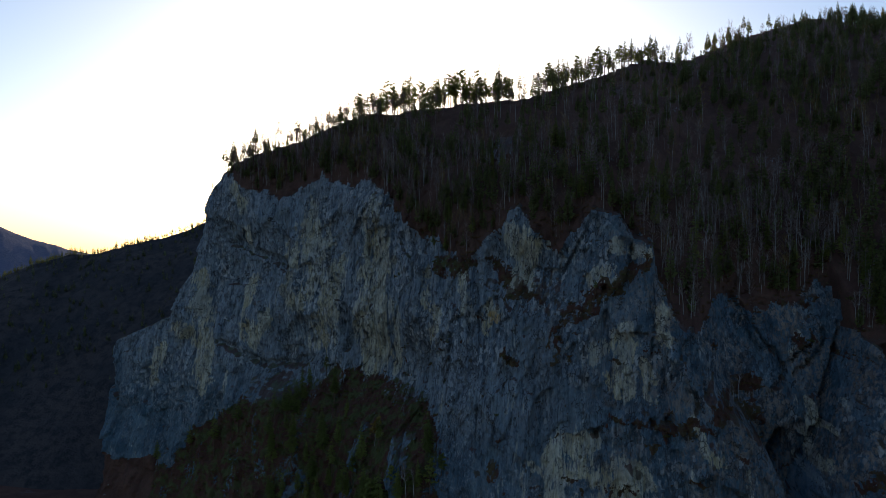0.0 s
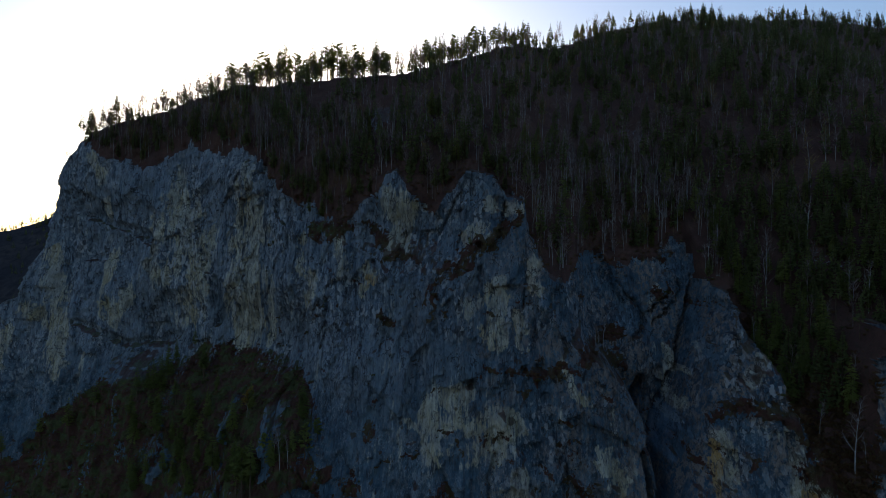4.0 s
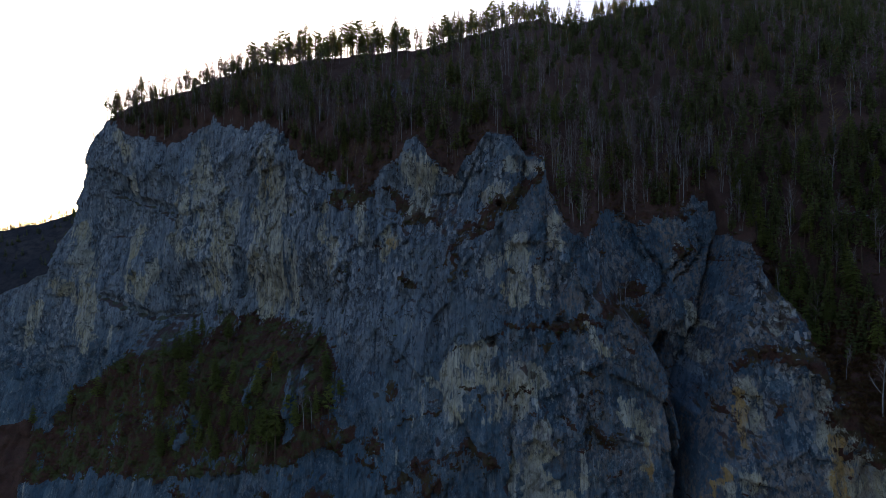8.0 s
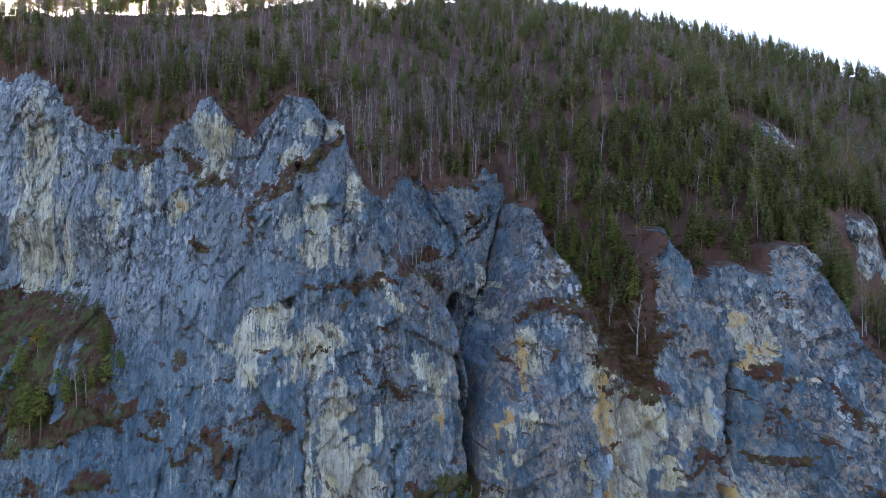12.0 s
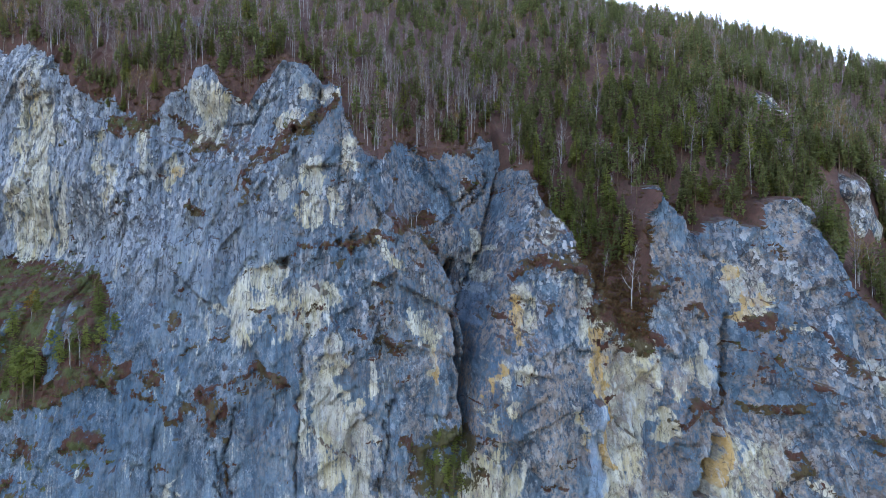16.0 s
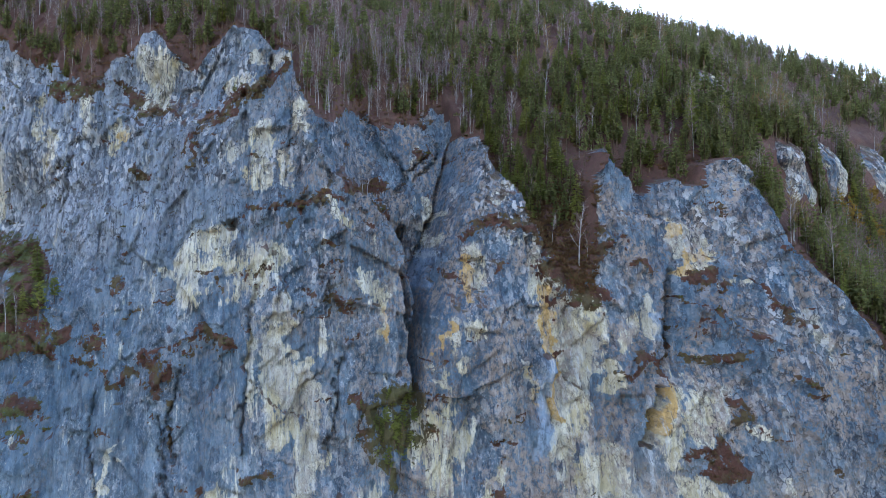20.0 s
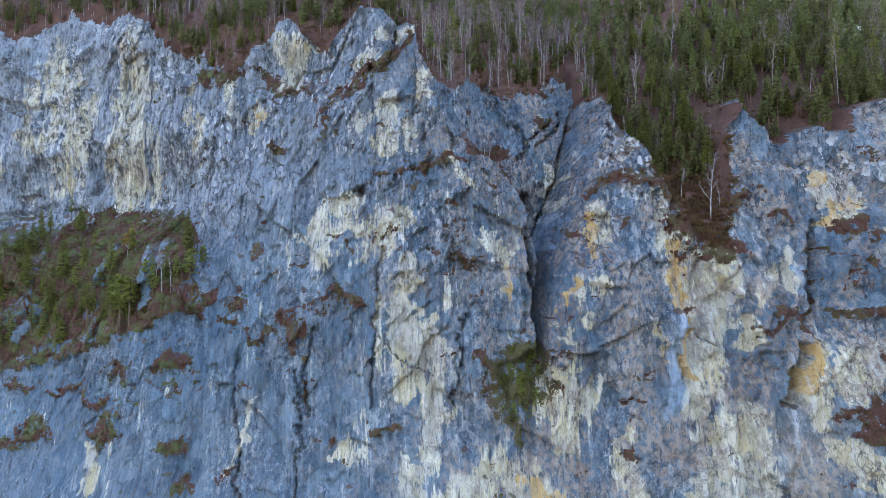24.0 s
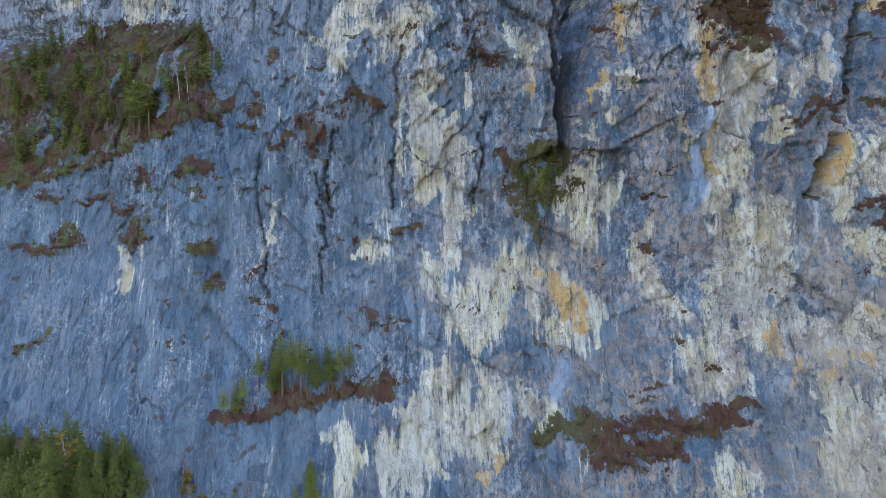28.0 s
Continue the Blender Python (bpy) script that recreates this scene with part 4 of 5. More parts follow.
def birch_shapes(rng, height, leaves):
    """A pale slender stem with steep limbs and a haze of fine twigs, or of leaves."""
    trunk, crown = Shape(), Shape()
    lean = rng.uniform(-1.2, 1.2), rng.uniform(-1.2, 1.2)
    line = [(lean[0] * s * s, lean[1] * s * s, s * height - (0.8 if s == 0 else 0)) for s in (0, 0.3, 0.6, 1)]
    trunk.tube(line, [0.010 * height, 0.008 * height, 0.0055 * height, 0.015], 5)
    for i in range(15):
        s = rng.uniform(0.32, 0.95)
        c = Vector((lean[0] * s * s, lean[1] * s * s, s * height))
        a = rng.uniform(0, 6.28)
        r = height * 0.26 * (1.12 - s) * rng.uniform(0.6, 1.2)
        tip = c + Vector((math.cos(a) * r * 0.62, math.sin(a) * r * 0.62, r))
        trunk.tube([tuple(c), tuple(c.lerp(tip, 0.55) + Vector((0, 0, -0.1 * r))), tuple(tip)], [0.055, 0.035, 0.012], 3)
        for q in range(11 if leaves else 8):
            p = c.lerp(tip, rng.uniform(0.3, 1.0))
            d = Vector((math.cos(a) + rng.uniform(-1.2, 1.2), math.sin(a) + rng.uniform(-1.2, 1.2), rng.uniform(0.1, 1.3))).normalized()
            if leaves:
                p = p + d * rng.uniform(0, 0.8)
                crown.blade(p, p + d * 0.55, 0.24, (rng.uniform(-1, 1), rng.uniform(-1, 1), 1))
            else:
                crown.blade(p, p + d * rng.uniform(0.7, 1.5), 0.035, (rng.uniform(-1, 1), rng.uniform(-1, 1), 1))
    return trunk, crown


def bush_shapes(rng, size):
    crown = Shape()
    for i in range(34):
        a, t = rng.uniform(0, 6.28), rng.random()
        p = Vector((math.cos(a) * t * 0.6, math.sin(a) * t * 0.6, rng.uniform(-0.1, 0.25))) * size
        d = Vector((math.cos(a) * t, math.sin(a) * t, rng.uniform(0.35, 1.0)))
        crown.blade(p, p + d * size * rng.uniform(0.5, 0.95), 0.15 * size, (rng.uniform(-1, 1), rng.uniform(-1, 1), 0.5))
    return crown


_rng = random.Random(7)
SPRUCES = [spruce_shapes(_rng, h, w, b, g) for h, w, b, g in ((13, 2.4, 0.26, 0.12), (11, 2.1, 0.14, 0.12), (14.5, 2.4, 0.40, 0.18), (9, 1.9, 0.08, 0.1), (12, 2.1, 0.45, 0.22))]
PINES = [pine_shapes(_rng, h, w) for h, w in ((12, 2.6), (10.5, 2.3), (14, 2.9), (8.5, 2.0))]
BIRCHES = [birch_shapes(_rng, h, False) for h in (12, 10, 14, 8.5)]
GOLDEN = [birch_shapes(_rng, h, True) for h in (8, 6.5)]
BUSHES = [bush_shapes(_rng, s) for s in (1.0, 1.3, 0.8)]


def tree_thing(name, trunk, crown, bark, leaf, label, category, group):
    ob = tagged(new(name), label, category, group)
    for part_name, shape, material in (("trunk", trunk, bark), ("crown", crown, leaf)):
        p = new(part_name, shape.mesh(part_name, material))
        p.parent = ob
    return ob


def surface(x, z):
    """The place on the mountain front, sunk in a little."""
    y, _ = front(np.array([float(x)]), np.array([float(z)]))
    return float(x), float(y[0]), float(z)


class Wood:
    """Many trees joined in one mesh."""

    def __init__(self, shapes):
        self.shapes = [(np.array(s.v), np.array([q if len(q) == 4 else (*q, q[2]) for q in s.f])) for s in shapes]
        self.v, self.f, self.n = [], [], 0

    def put(self, kind, x, y, z, size, turn):
        v, f = self.shapes[kind]
        c, s = math.cos(turn) * size, math.sin(turn) * size
        self.v.append(np.stack([v[:, 0] * c - v[:, 1] * s + x, v[:, 0] * s + v[:, 1] * c + y, v[:, 2] * size + z], 1))
        self.f.append(f + self.n)
        self.n += len(v)

    def build(self, name, material, label, category, parent=None):
        if not self.v:
            return None
        ob = sheet(name, np.concatenate(self.v), np.concatenate(self.f), material, parent)
        if label:
            tagged(ob, label, category, kind="stuff")
        return ob


def wood_of(shapes):
    return Wood([s[0] for s in shapes]), Wood([s[1] for s in shapes])


def slim_spruce(rng, height, width, bare):
    """The same conifer with fewer, broader sprays, for the crowded far wood."""
    trunk, crown = Shape(), Shape()
    trunk.tube([(0, 0, -0.8), (0, 0, height)], [0.015 * height, 0.01], 4)
    z = bare * height
    while z < height * 0.97:
        t = (z / height - bare) / (1 - bare)
        reach = width * (1 - t) ** 0.85 * min(1, 0.5 + 3 * t) + 0.15
        turn = rng.uniform(0, 6.28)
        for i in range(5):
            a = turn + i * 1.257 + rng.uniform(-0.4, 0.4)
            r = reach * rng.uniform(0.6, 1.2)
            c, out = Vector((0, 0, z + rng.uniform(-0.3, 0.3))), Vector((math.cos(a), math.sin(a), 0))
            crown.blade(c, c + out * r + Vector((0, 0, -0.25 * r)), 0.34 * r + 0.12)
            p = c + out * (0.55 * r)
            crown.blade(p, p + out * 0.15 - Vector((0, 0, 0.45 * r + 0.2)), 0.3 * r, (-out.y, out.x, 0))
        z += height * rng.uniform(0.06, 0.085)
    crown.blade((0, 0, height * 0.93), (0, 0, height + 0.4), 0.14, (1, 0, 0))
    return trunk, crown


def slim_birch(rng, height):
    trunk, crown = Shape(), Shape()
    lean = rng.uniform(-1.2, 1.2), rng.uniform(-1.2, 1.2)
    trunk.tube([(lean[0] * s * s, lean[1] * s * s, s * height - (0.8 if s == 0 else 0)) for s in (0, 0.5, 1)], [0.0065 * height, 0.005 * height, 0.02], 4)
    for i in range(64):
        s = rng.uniform(0.35, 1.0)
        c = Vector((lean[0] * s * s, lean[1] * s * s, s * height))
        a, r = rng.uniform(0, 6.28), height * 0.2 * (1.2 - s) * rng.uniform(0.4, 1.2)
        p = c + Vector((math.cos(a) * r, math.sin(a) * r, r * 0.8)) * rng.uniform(0, 0.8)
        crown.blade(p, p + Vector((math.cos(a), math.sin(a), rng.uniform(0.5, 1.6))) * rng.uniform(0.7, 1.5), 0.085, (rng.uniform(-1, 1), rng.uniform(-1, 1), 1))
    return trunk, crown


SLIM_SPRUCES = [slim_spruce(_rng, h, w, b) for h, w, b in ((12, 2.5, 0.28), (10.5, 2.3, 0.2), (14, 2.5, 0.42), (9, 2.0, 0.12), (13, 2.2, 0.48))]
SLIM_BIRCHES = [slim_birch(_rng, h) for h in (12, 10, 14, 8.5)]
FAR_SPRUCE, FAR_PINE, FAR_BIRCH, FAR_RUSSET = wood_of(SLIM_SPRUCES), wood_of(PINES), wood_of(SLIM_BIRCHES), wood_of(SLIM_BIRCHES)


def far_tree(wood, kind, x, y, z, size, turn):
    for w in wood:
        w.put(kind, x, y, z, size, turn)


# bare slabs among the trees: along x, height, half width, half height, seed
SLABS = [(152, 137.5, 6, 13, 3), (179, 142, 7, 15, 4), (213, 145, 8, 14, 5), (156, 175, 5, 7, 6)]


def on_slab(x, z):
    """Where a tree would stand on a slab or hide it."""
    hit = np.zeros(np.shape(x), bool)
    for sx, sz, w, h, _ in SLABS:
        hit |= (x > sx - w - 9) & (x < sx + w + 1) & (z > sz - h - 9) & (z < sz + 0.6 * h)
    return hit


def scatter(count, x0, x1, low, high, seed):
    """Places (x, z) on the hillside, evenly over its true area."""
    rng = random.Random(seed)
    xs = np.array([rng.uniform(x0, x1) for _ in range(count * 4)])
    zs = np.array([rng.uniform(low, high) for _ in range(count * 4)])
    y, wild = front(xs, zs)
    good = ~on_slab(xs, zs) & (wild > 0.6) & (zs < np.interp(xs, CREST_X, CREST_Z) + np.where(xs > 90, -10, 0.5)) & (zs > np.interp(xs, RIM_X, RIM_Z) + 0.8)
    return [(a, b, c, rng.random(), rng.random(), rng.random()) for a, b, c in zip(xs[good], y[good], zs[good])][:count]


things = {}


def near_tree(kind_list, name, i, bark, leaf, label, category, group, place, size, turn):
    """A tree as a thing of its own; the first of each shape is built, the rest are copies."""
    key = (name, i)
    m = Matrix.Translation(place) @ Matrix.Rotation(turn, 4, "Z")
    if key not in things:
        things[key] = tree_thing(name, *kind_list[i], bark, leaf, label, category, group)
        things[key].matrix_basis = m @ Matrix.Scale(size, 4)
        return things[key]
    made = copy_thing(things[key], m)
    made.scale = (size, size, size)
    return made


SPRUCE_LABEL = "dark green conifer rooted on the steep slope above the cliff"
BIRCH_LABEL = "leafless birch with a pale slender trunk on the slope"
PINE_LABEL = "tall pine with a bare stem standing on the skyline ridge"


def plant(places, conifers, near, seed):
    """Trees at the places: conifers is their share, near those that become things."""
    rng = random.Random(seed)
    for n, (x, y, z, a, b, c) in enumerate(places):
        turn, size = a * 6.28, 0.6 + 0.5 * b
        if rng.random() < conifers:
            i = rng.randrange(len(SPRUCES))
            if n < near:
                near_tree(SPRUCES, "conifer_tree", i, PINE_BARK, NEEDLES, SPRUCE_LABEL, "conifer", "conifers on the slope", (x, y, z), size, turn)
            else:
                far_tree(FAR_SPRUCE, i, x, y, z, size, turn)
        else:
            i = rng.randrange(len(BIRCHES))
            if n < near:
                near_tree(BIRCHES, "birch_tree", i, BIRCH_BARK, TWIGS, BIRCH_LABEL, "birch", "bare birches on the slope", (x, y, z), size, turn)
            else:
                russet = c < 0.10 + 0.8 * max(0, float(soft_noise(np.array([x / 26]), np.array([z / 22]), 311)[0]))
                far_tree(FAR_RUSSET if russet else FAR_BIRCH, i, x, y, z, size, turn)


plant(scatter(480, 73, 132, 120, 175, 1), 0.88, 130, 2)
plant(scatter(420, 124, 200, 84, 150, 3), 0.8, 45, 4)
plant(scatter(170, 136, 186, 118, 158, 33), 0.78, 0, 34)
plant(scatter(260, 118, 200, 140, 195, 23), 0.8, 0, 24)
plant(scatter(330, 18, 74, 150, 192, 5), 0.34, 120, 6)
plant(scatter(360, -85, 20, 170, 215, 7), 0.4, 50, 8)
plant(scatter(520, -185, -70, 198, 243, 9), 0.35, 0, 10)
plant(scatter(950, -60, 130, 180, 290, 11), 0.58, 0, 12)
plant(scatter(2300, 60, 340, 165, 382, 13), 0.68, 0, 14)
plant(scatter(700, 130, 420, 110, 262, 15), 0.72, 0, 16)
plant(scatter(750, 160, 275, 40, 152, 25), 0.36, 20, 26)


def edge_trees():
    """The wood that spills down beside the outer cliff."""
    rng = random.Random(61)
    places = []
    for _ in range(330):
        z = rng.uniform(62, 150)
        x = float(right_end(np.array([z]))[0]) + rng.uniform(5, 40)
        if on_slab(np.array([x]), np.array([z]))[0]:
            continue
        _, y, _ = surface(x, z)
        places.append((x, y, z, rng.random(), rng.random(), rng.random()))
    plant(places, 0.72, 40, 62)


edge_trees()


def crest_trees():
    rng = random.Random(21)
    x = -182.0
    while x < 420:
        z = float(np.interp(x, CREST_X, CREST_Z))
        _, y, _ = surface(x, z)
        size = rng.uniform(0.3, 0.65) if x < -118 else rng.uniform(0.65, 1.15) + 0.4 * max(0, float(soft_noise(np.array([x / 7]), np.array([0.0]), 301)[0]))
        if -105 < x < -42:
            size *= 1.2
        if -40 < x < -28:
            size *= 0.4
        i = rng.randrange(4)
        place, turn = (x, y - rng.uniform(-2, 3), z - 1.2), rng.uniform(0, 6.28)
        if x < 30:
            if rng.random() < 0.5:
                near_tree(PINES, "pine_tree", i, PINE_BARK, NEEDLES, PINE_LABEL, "pine", "pines along the crest", place, size, turn)
            else:
                near_tree(SPRUCES, "conifer_tree", i, PINE_BARK, NEEDLES, SPRUCE_LABEL, "conifer", "conifers on the slope", place, size, turn)
            x += rng.uniform(0.6, 1.6) if -120 < x < -42 else rng.uniform(0.9, 2.2)
        else:
            far_tree(FAR_SPRUCE if rng.random() < 0.7 else FAR_PINE, i, place[0], place[1] + 4, place[2] - 4, size * (0.5 if x < 70 else 0.36), turn)
            x += rng.uniform(1.2, 2.8)


crest_trees()
conifer_wood = FAR_SPRUCE[1].build("conifer_wood", NEEDLES_WOOD, "dense conifers over the upper hillside, their green deepened for haze", "conifer wood")
FAR_SPRUCE[0].build("trunks", PINE_BARK, "", "", conifer_wood)
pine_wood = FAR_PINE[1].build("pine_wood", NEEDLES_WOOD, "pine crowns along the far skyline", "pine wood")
FAR_PINE[0].build("trunks", PINE_BARK, "", "", pine_wood)
birch_wood = FAR_BIRCH[1].build("birch_wood", TWIGS, "leafless brown birch wood on the hillside", "birch wood")
FAR_BIRCH[0].build("trunks", BIRCH_BARK, "", "", birch_wood)
russet_wood = FAR_RUSSET[1].build("russet_wood", RUSSET, "birches with russet autumn leaves among the conifers", "birch wood")
FAR_RUSSET[0].build("trunks", BIRCH_BARK, "", "", russet_wood)


def spur_wood():
    """Conifers over the spur beyond the valley, thickest along its crest."""
    rng = random.Random(91)
    wood = Wood([t[1] for t in SLIM_SPRUCES])
    heights = (290, 262, 235, 203, 172, 147, 128, 108, 90)
    size = math.hypot(-700, -210)
    nx, ny = 210 / size, -700 / size
    for n in range(1800):
        u = rng.uniform(0.02, 0.98)
        v = rng.uniform(-0.02, 0.02) if n < 800 else rng.uniform(0.0, 0.75) ** 1.2
        top = float(np.interp(u, np.linspace(0, 1, 9), heights)) + float(7 * layered(np.array([u * 9]), np.array([0.0]), 5, 111)[0])
        fall = abs(v) ** 1.15
        wood.put(rng.randrange(5), -250 - 700 * u + nx * v * 330, 850 - 210 * u + ny * v * 330, top * (1 - fall) - 20 * fall - 3, rng.uniform(0.4, 0.75) if n < 800 else rng.uniform(0.6, 1.1), rng.uniform(0, 6.28))
    wood.build("spur_wood", NEEDLES_WOOD, "conifers covering the far spur, their green deepened for haze", "conifer wood")


spur_wood()

# ---- trees on ledges, the terrace and at the foot ----
TERRACE_FIRS = [
    (-126, 89.5, 12.8), (-121, 93.4, 12.8), (-115.9, 97.4, 11.1), (-108.1, 89.5, 9.7), (-100.6, 81.9, 8.3), (-94.3, 84.8, 10.3), (-90.1, 83.9, 10.5), (-85.3, 85.8, 8.3),
    (-79.7, 83.2, 8.3), (-73.8, 84.2, 14), (-69.3, 85.2, 11.9), (-118.2, 115.4, 9.4), (-110.7, 119, 10.6), (-118.4, 110.4, 13.8), (-121.8, 105.8, 13.4), (-127.2, 102.7, 13.1),
    (-102, 99.2, 10.4), (-110, 102.4, 11), (-93.8, 99.1, 12.1), (-92.6, 107.2, 8.4), (-57.6, 92.9, 11.3), (-54.9, 96.3, 9.6), (-53.9, 105.3, 13.3), (-124.7, 75.9, 8.4),
    (-118.2, 74.2, 12.1),
]
LEDGE_FIRS = [
    (-109.6, 77.1, 13.2), (-98.7, 78.3, 9.4), (-27, 15.4, 15), (-20, 16, 17), (-13, 17, 14), (-35, 11, 11), (-10, 18, 13), (-18.5, 16, 16),
    (-25, 15.6, 18), (-37, 10, 10), (-68.3, 82.5, 17.7), (-75.8, 85.1, 15.5), (-86.5, 80.8, 18.2), (-96.4, 74.7, 12.6), (-105.3, 75.6, 11.9), (-122.2, 72.8, 12.5),
    (-61, 90.8, 12.8), (-74.1, 104.1, 10.9), (-103, 111.4, 13.8), (-101, 95.3, 19.6), (-114.4, 92.8, 15.9), (-125.7, 87.9, 14), (-115.6, 107.9, 10.5), (-93.6, 89.1, 14.8),
    (-80.2, 98.7, 12.1),
]
SLOPE_FIRS = [
    (-124, 103.7, 13), (-103.6, 84.7, 15.2), (-83.7, 89.5, 12.1), (76, 120.8, 14.8), (78, 133, 12.8), (81.3, 125.6, 13.7), (-0.1, 159.1, 5.2), (-58.7, 173.5, 8.4),
    (-53.4, 171.5, 8.3), (-31.4, 16, 10.9), (-22.3, 17.3, 15.7), (-16.3, 17.3, 11.2), (-7.6, 20.6, 11.1), (-40.1, 8.4, 10.2), (-17.1, -5.6, 10.5), (-12, 18.4, 8.4),
    (-181.4, 78.4, 13.8), (-151.2, 92.7, 15.3), (-118.3, 106, 14.1), (-198.1, 70.5, 14.3), (-165.8, 82, 18.6), (-128.6, 93.3, 14.2), (-102.4, 110.4, 11.5),
]
LEDGE_SPRUCE = TERRACE_FIRS + LEDGE_FIRS + SLOPE_FIRS
GULLY_PINES = [
    (37.4, 65, 5.1), (40.3, 65.9, 4.2), (35.6, 68.2, 4.8), (37.4, 70, 5.4), (42.2, 64.2, 5.9), (36.7, 66, 6.6), (39.7, 67.2, 6), (36, 67.3, 5.8),
    (37.9, 59.3, 6.6), (39.3, 66.9, 6.6), (41.2, 69.1, 5.2), (41.9, 63.9, 6.8), (-185, 202, 4), (-188, 190, 4.5), (-194, 164, 5), (-182, 203, 3),
    (36.5, 72.5, 5), (39.5, 73.5, 5.5), (42.5, 72, 5),
]
BRINK_PINES = [
    (44.5, 70, 5), (44, 74.5, 4.5), (41, 75.5, 4.5), (38, 75.8, 4), (31, 73.5, 3.5), (32, 71, 3.5), (35.4, 60.5, 6), (38.2, 59.1, 7),
    (40.9, 59.7, 8), (43.5, 63.3, 6), (39, 65.9, 6), (42.3, 68.7, 5), (36.9, 64.2, 5), (40.3, 63.5, 7), (-51.3, 94.6, 10.9), (-48.2, 99.4, 7.3),
    (-63.9, 92.9, 9.3), (-74.1, 80.4, 13.4), (-71.4, 82.2, 15.1),
]
LEDGE_PINE = GULLY_PINES + BRINK_PINES
LEDGE_BIRCH = [
    (-58.2, 92.5, 12.7), (80.7, 115.7, 8.8), (83.8, 108.8, 17.4), (38.8, 130.6, 9.4), (33.7, 131.2, 6.9), (36.1, 130.4, 7.7),
    (86.3, 111.3, 7.3), (-59.5, -7.8, 8.7), (-57.6, -8.6, 10.0), (-56.1, 93.2, 9.9), (-60.7, 95.3, 9.2),
]
LEDGE_GOLDEN = [
    (180.7, 121.0, 11), (183.8, 117.7, 12), (193.5, 121.7, 11), (193.6, 114.5, 12), (187.6, 108.6, 11), (180.0, 112.0, 10), (198.3, 125.5, 11), (175.9, 124.2, 10),
    (-75.7, 103.2, 10.0), (-18.5, 15.1, 4.2),
]
LEDGE_LABEL = "green conifer growing on a narrow cliff ledge"
HEIGHTS = {"spruce": (13, 11, 14.5, 9, 12), "pine": (12, 10.5, 14, 8.5), "birch": (12, 10, 14, 8.5), "golden": (8, 6.5)}


def ledge_trees():
    rng = random.Random(31)
    for rows, key, shapes, name, bark, leaf, label, category in (
        (LEDGE_SPRUCE, "spruce", SPRUCES, "ledge_conifer", PINE_BARK, NEEDLES, LEDGE_LABEL, "conifer"),
        (LEDGE_PINE, "pine", PINES, "ledge_pine", PINE_BARK, NEEDLES, "small green pine with a rounded crown on the grassy terrace", "pine"),
        (LEDGE_BIRCH, "birch", BIRCHES, "ledge_birch", BIRCH_BARK, TWIGS, "bare pale birch standing on a brown cliff ledge", "birch"),
        (LEDGE_GOLDEN, "golden", GOLDEN, "golden_birch", BIRCH_BARK, YELLOW, "small birch with yellow autumn leaves", "birch"),
    ):
        for x, z, tall in rows:
            i = rng.randrange(len(shapes))
            _, y, _ = surface(x, z)
            near_tree(shapes, name, i, bark, leaf, label, category, "trees on the cliff ledges", (x, y + 0.1, z - 0.2), min(tall, 18) / HEIGHTS[key][i], rng.uniform(0, 6.28))
    thicket = [(rng.uniform(-112, -58), rng.uniform(138, 176), rng.uniform(11, 18)) for _ in range(110)] + [(rng.uniform(-120, -66), rng.uniform(108, 150), rng.uniform(8, 14)) for _ in range(90)]
    for x, y, tall in ((-75.5, 164, 16), (-70, 168, 11), (-74, 146, 9), (-30, 150, 6), (-22, 148, 5)):
        near_tree(GOLDEN, "golden_birch", 0, BIRCH_BARK, YELLOW, "small birch with yellow autumn leaves", "birch", "birches at the cliff foot", (x, y, ground_z(x, y)), tall / 8, x)
    for x, y, tall in ((-48, 166, 10), (-44, 162, 8), (-36, 165, 9), (-29, 168, 7), (-40, 170, 8)):
        near_tree(GOLDEN, "golden_birch", 1, BIRCH_BARK, YELLOW, "small birch with yellow autumn leaves", "birch", "birches at the cliff foot", (x, y, ground_z(x, y)), tall / 6.5, x)
    for x, y, tall in ((-55, 163, 13), (-50, 168, 12), (-46, 160, 12), (-33, 163, 11), (-66, 150, 10), (-63, 153, 11), (-70, 148, 9), (-57, 152, 8), (-52, 155, 7)):
        near_tree(BIRCHES, "foot_birch", 1, BIRCH_BARK, TWIGS, "leafless pale birch at the foot of the cliff", "birch", "birches at the cliff foot", (x, y, ground_z(x, y)), tall / 10, x)
    for x, y, tall in FOOT_TREES + thicket:
        i = rng.randrange(len(SPRUCES))
        near_tree(SPRUCES, "foot_conifer", i, PINE_BARK, NEEDLES, "tall green conifer at the foot of the cliff", "conifer", "conifers at the cliff foot",
                  (x, y, ground_z(x, y)), tall / HEIGHTS["spruce"][i], rng.uniform(0, 6.28))


FOOT_TREES = [(-17, 160, 14), (-14, 163, 12), (-24, 164, 9), (-84, 152, 14), (-78, 155, 15), (-73, 150, 14), (-68, 157, 12), (-62, 153, 10), (-90, 158, 15), (-96, 152, 15), (-55, 158, 8), (-20, 155, 11), (-70, 162, 12), (-100, 162, 15),
              (-87, 164, 13), (-80, 168, 12), (-93, 170, 13), (-104, 155, 14), (-76, 145, 13), (-66, 147, 11), (-85, 143, 14), (-59, 148, 9), (-95, 144, 14), (-50, 150, 7), (-12, 150, 9), (-108, 165, 14), (-73, 172, 11)]


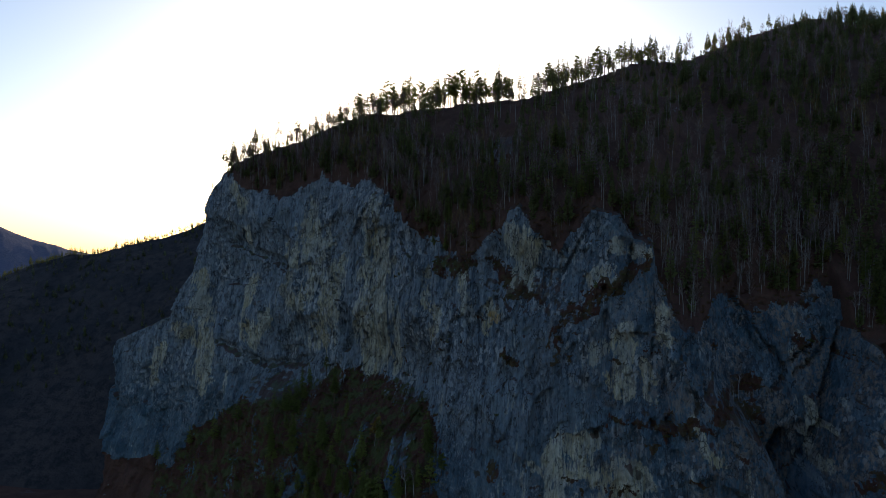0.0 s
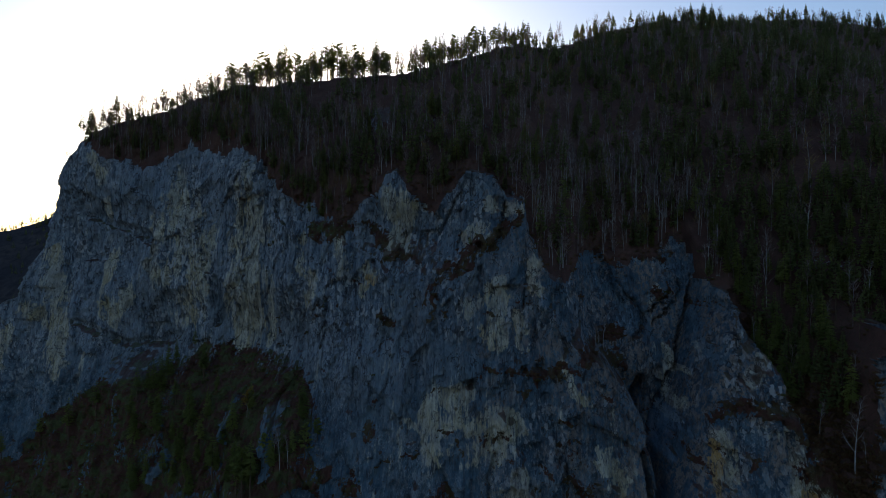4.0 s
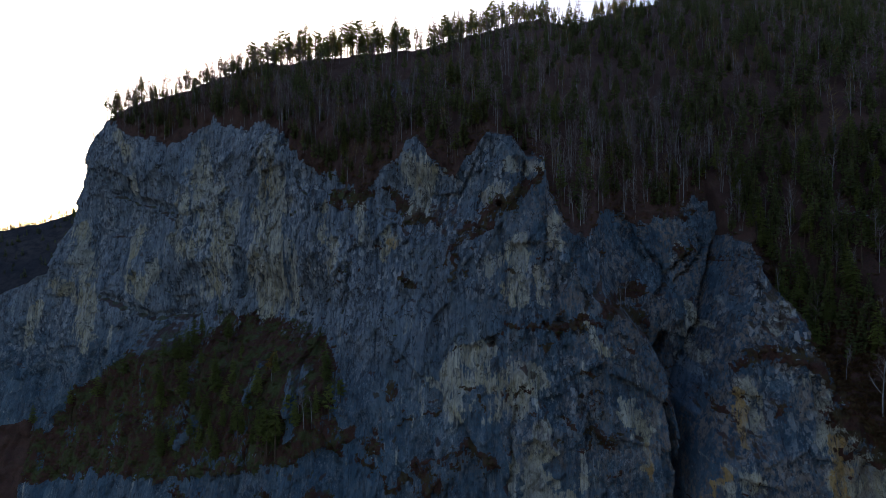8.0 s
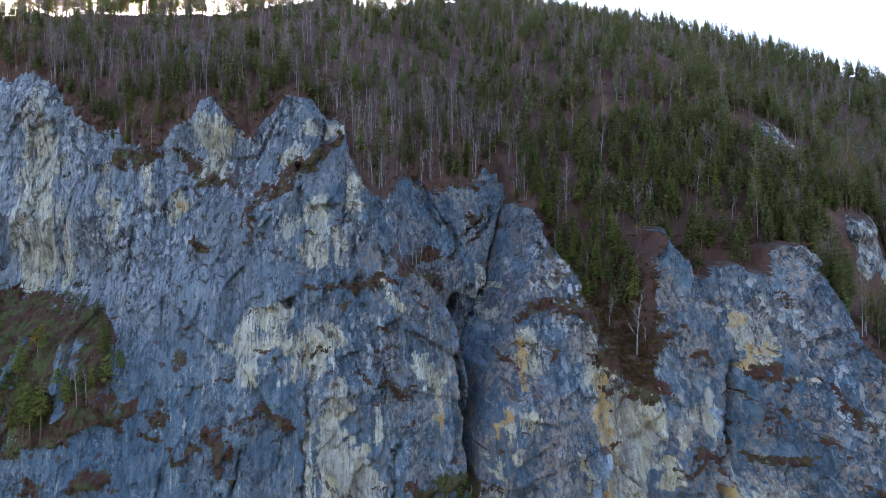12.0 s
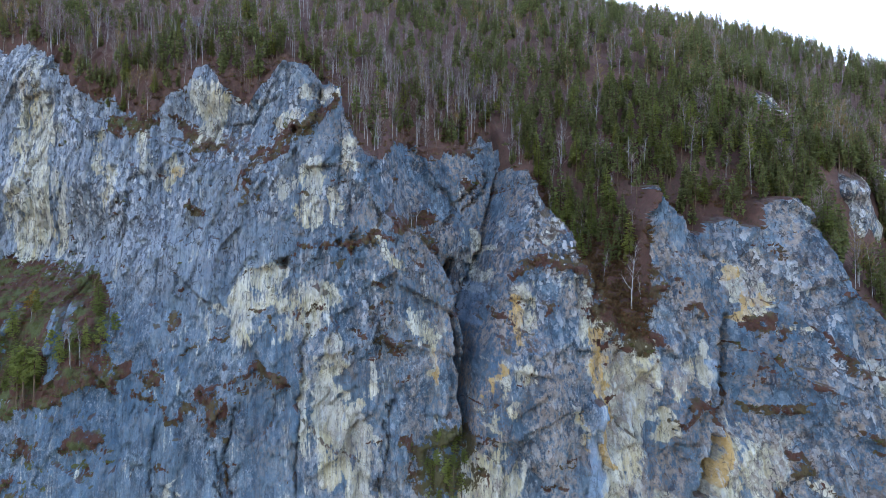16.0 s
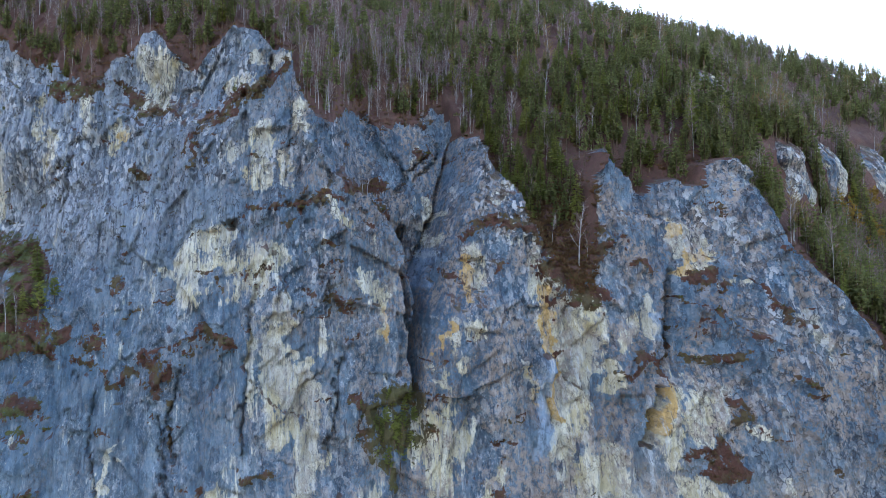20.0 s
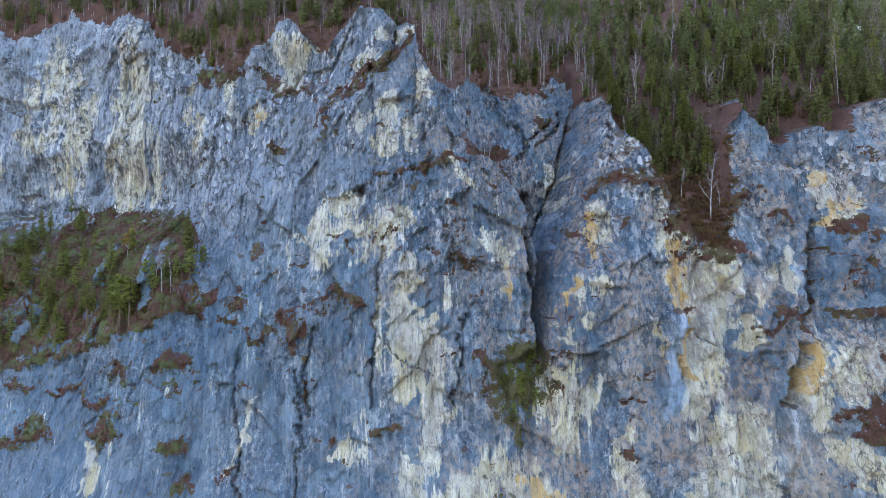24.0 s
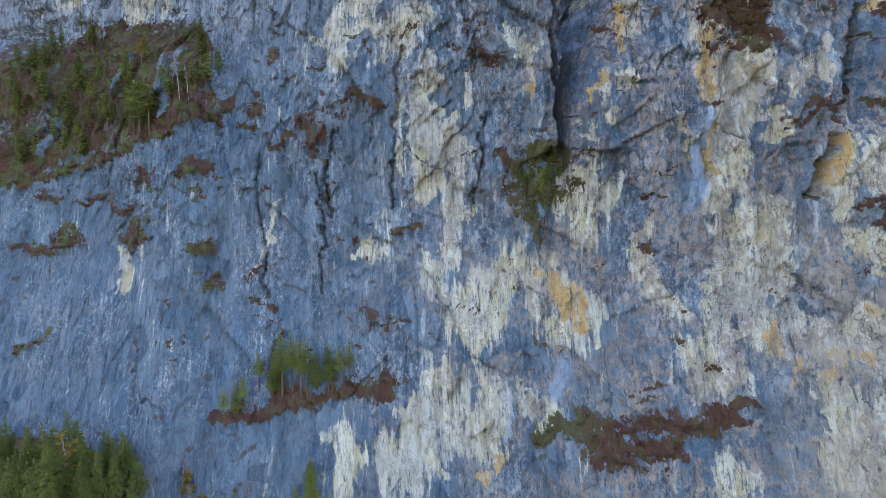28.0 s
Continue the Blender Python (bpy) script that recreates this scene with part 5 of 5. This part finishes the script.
def ground_z(x, y):
    return float(-12 + 4 * layered(np.array([x / 60.0]), np.array([y / 60.0]), 4, 101)[0] + 9 * step(60, 165, np.array([y + 0.5 * x]))[0] - 7 * step(-82, -55, np.array([x]))[0] * step(90, 140, np.array([y]))[0] + 4 * math.exp(-((x + 95) / 45) ** 2 - ((y - 168) / 38) ** 2)) - 0.3


ledge_trees()


def outcrop(x, z, wide, tall, deep, seed):
    """A leaning bare slab of limestone among the trees."""
    n = 26
    u, v = np.meshgrid(np.linspace(-1, 1, n), np.linspace(-1, 1, n))
    r = np.maximum(np.abs(u), np.abs(v))
    ridge_line = 0.75 + 0.3 * soft_noise(u * 2 + seed, u * 0, seed)
    px, pz = x + u * wide * (1 + 0.25 * soft_noise(v * 1.7, v * 0 + seed, seed)), z + (v * ridge_line - 0.1) * tall
    py, _ = front(px, pz)
    py = py - deep * (1 - r ** 4) * (0.55 + 0.45 * v) + 1.2 * r ** 6 - 1.3 * facets(u * 2.2, v * 2.4, seed) * (1 - r ** 4) - 0.6 * facets(u * 5, v * 5, seed + 9)
    verts = np.stack([px, py, pz], -1).reshape(-1, 3)
    c = (np.arange(n - 1)[:, None] * n + np.arange(n - 1)[None]).ravel()
    marks = (("pale", np.full(n * n, 0.55)), ("seep", np.ones(n * n)), ("ochre", np.zeros(n * n)), ("washed", np.zeros(n * n)), ("turf", np.zeros(n * n)))
    ob = sheet("rock_outcrop", verts, np.stack([c, c + 1, c + 1 + n, c + n], 1), ROCK, None, marks)
    return tagged(ob, "pale limestone outcrop showing among the trees", "rock", "outcrops in the wood")


for row in SLABS:
    outcrop(*row[:4], 0.4 * row[3], row[4])


def heath():
    """Low shrubs and grass tufts wherever turf holds on the rock, and along the rim."""
    rng = random.Random(41)
    wood, grass = Wood(BUSHES), Wood(BUSHES)
    n = 22000
    xs = np.array([rng.uniform(-200, 150) for _ in range(n)])
    zs = np.array([rng.uniform(4, 190) for _ in range(n)])
    hold = turf(xs, zs)
    y, wild = front(xs, zs)
    rim = np.interp(xs, RIM_X, RIM_Z)
    good = ((hold > 0.55) & (wild < 0.5)) | ((zs > rim - 1) & (zs < rim + np.where((xs > 74) & (xs < 100), 26, 11)))
    for x, yy, z in zip(xs[good], y[good], zs[good]):
        green = rng.random() < (0.75 if (x < -45 and z < 130) or (32 < x < 48 and z < 82) else 0.12)
        (grass if green else wood).put(rng.randrange(3), x, yy + 0.15, z, rng.uniform(0.35, 0.95), rng.uniform(0, 6.28))
    for _ in range(900):
        x = rng.uniform(74, 90)
        z = float(np.interp(x, RIM_X, RIM_Z)) + rng.uniform(-3, 26)
        _, yy, _ = surface(x, z)
        wood.put(rng.randrange(3), x, yy - 0.1, z, rng.uniform(0.6, 1.2), rng.uniform(0, 6.28))
    grass.build("grass_tussocks", GRASS, "olive green grass tussocks and low scrub on the terrace", "grass")
    for _ in range(900):
        x, y = rng.uniform(-125, 20), rng.uniform(128, 182)
        wood.put(rng.randrange(3), x, y, ground_z(x, y) - 0.1, rng.uniform(0.5, 1.3), rng.uniform(0, 6.28))
    wood.build("heath_shrubs", HEATH, "low red-brown heath and dry grass on the rock ledges", "shrubs")


heath()
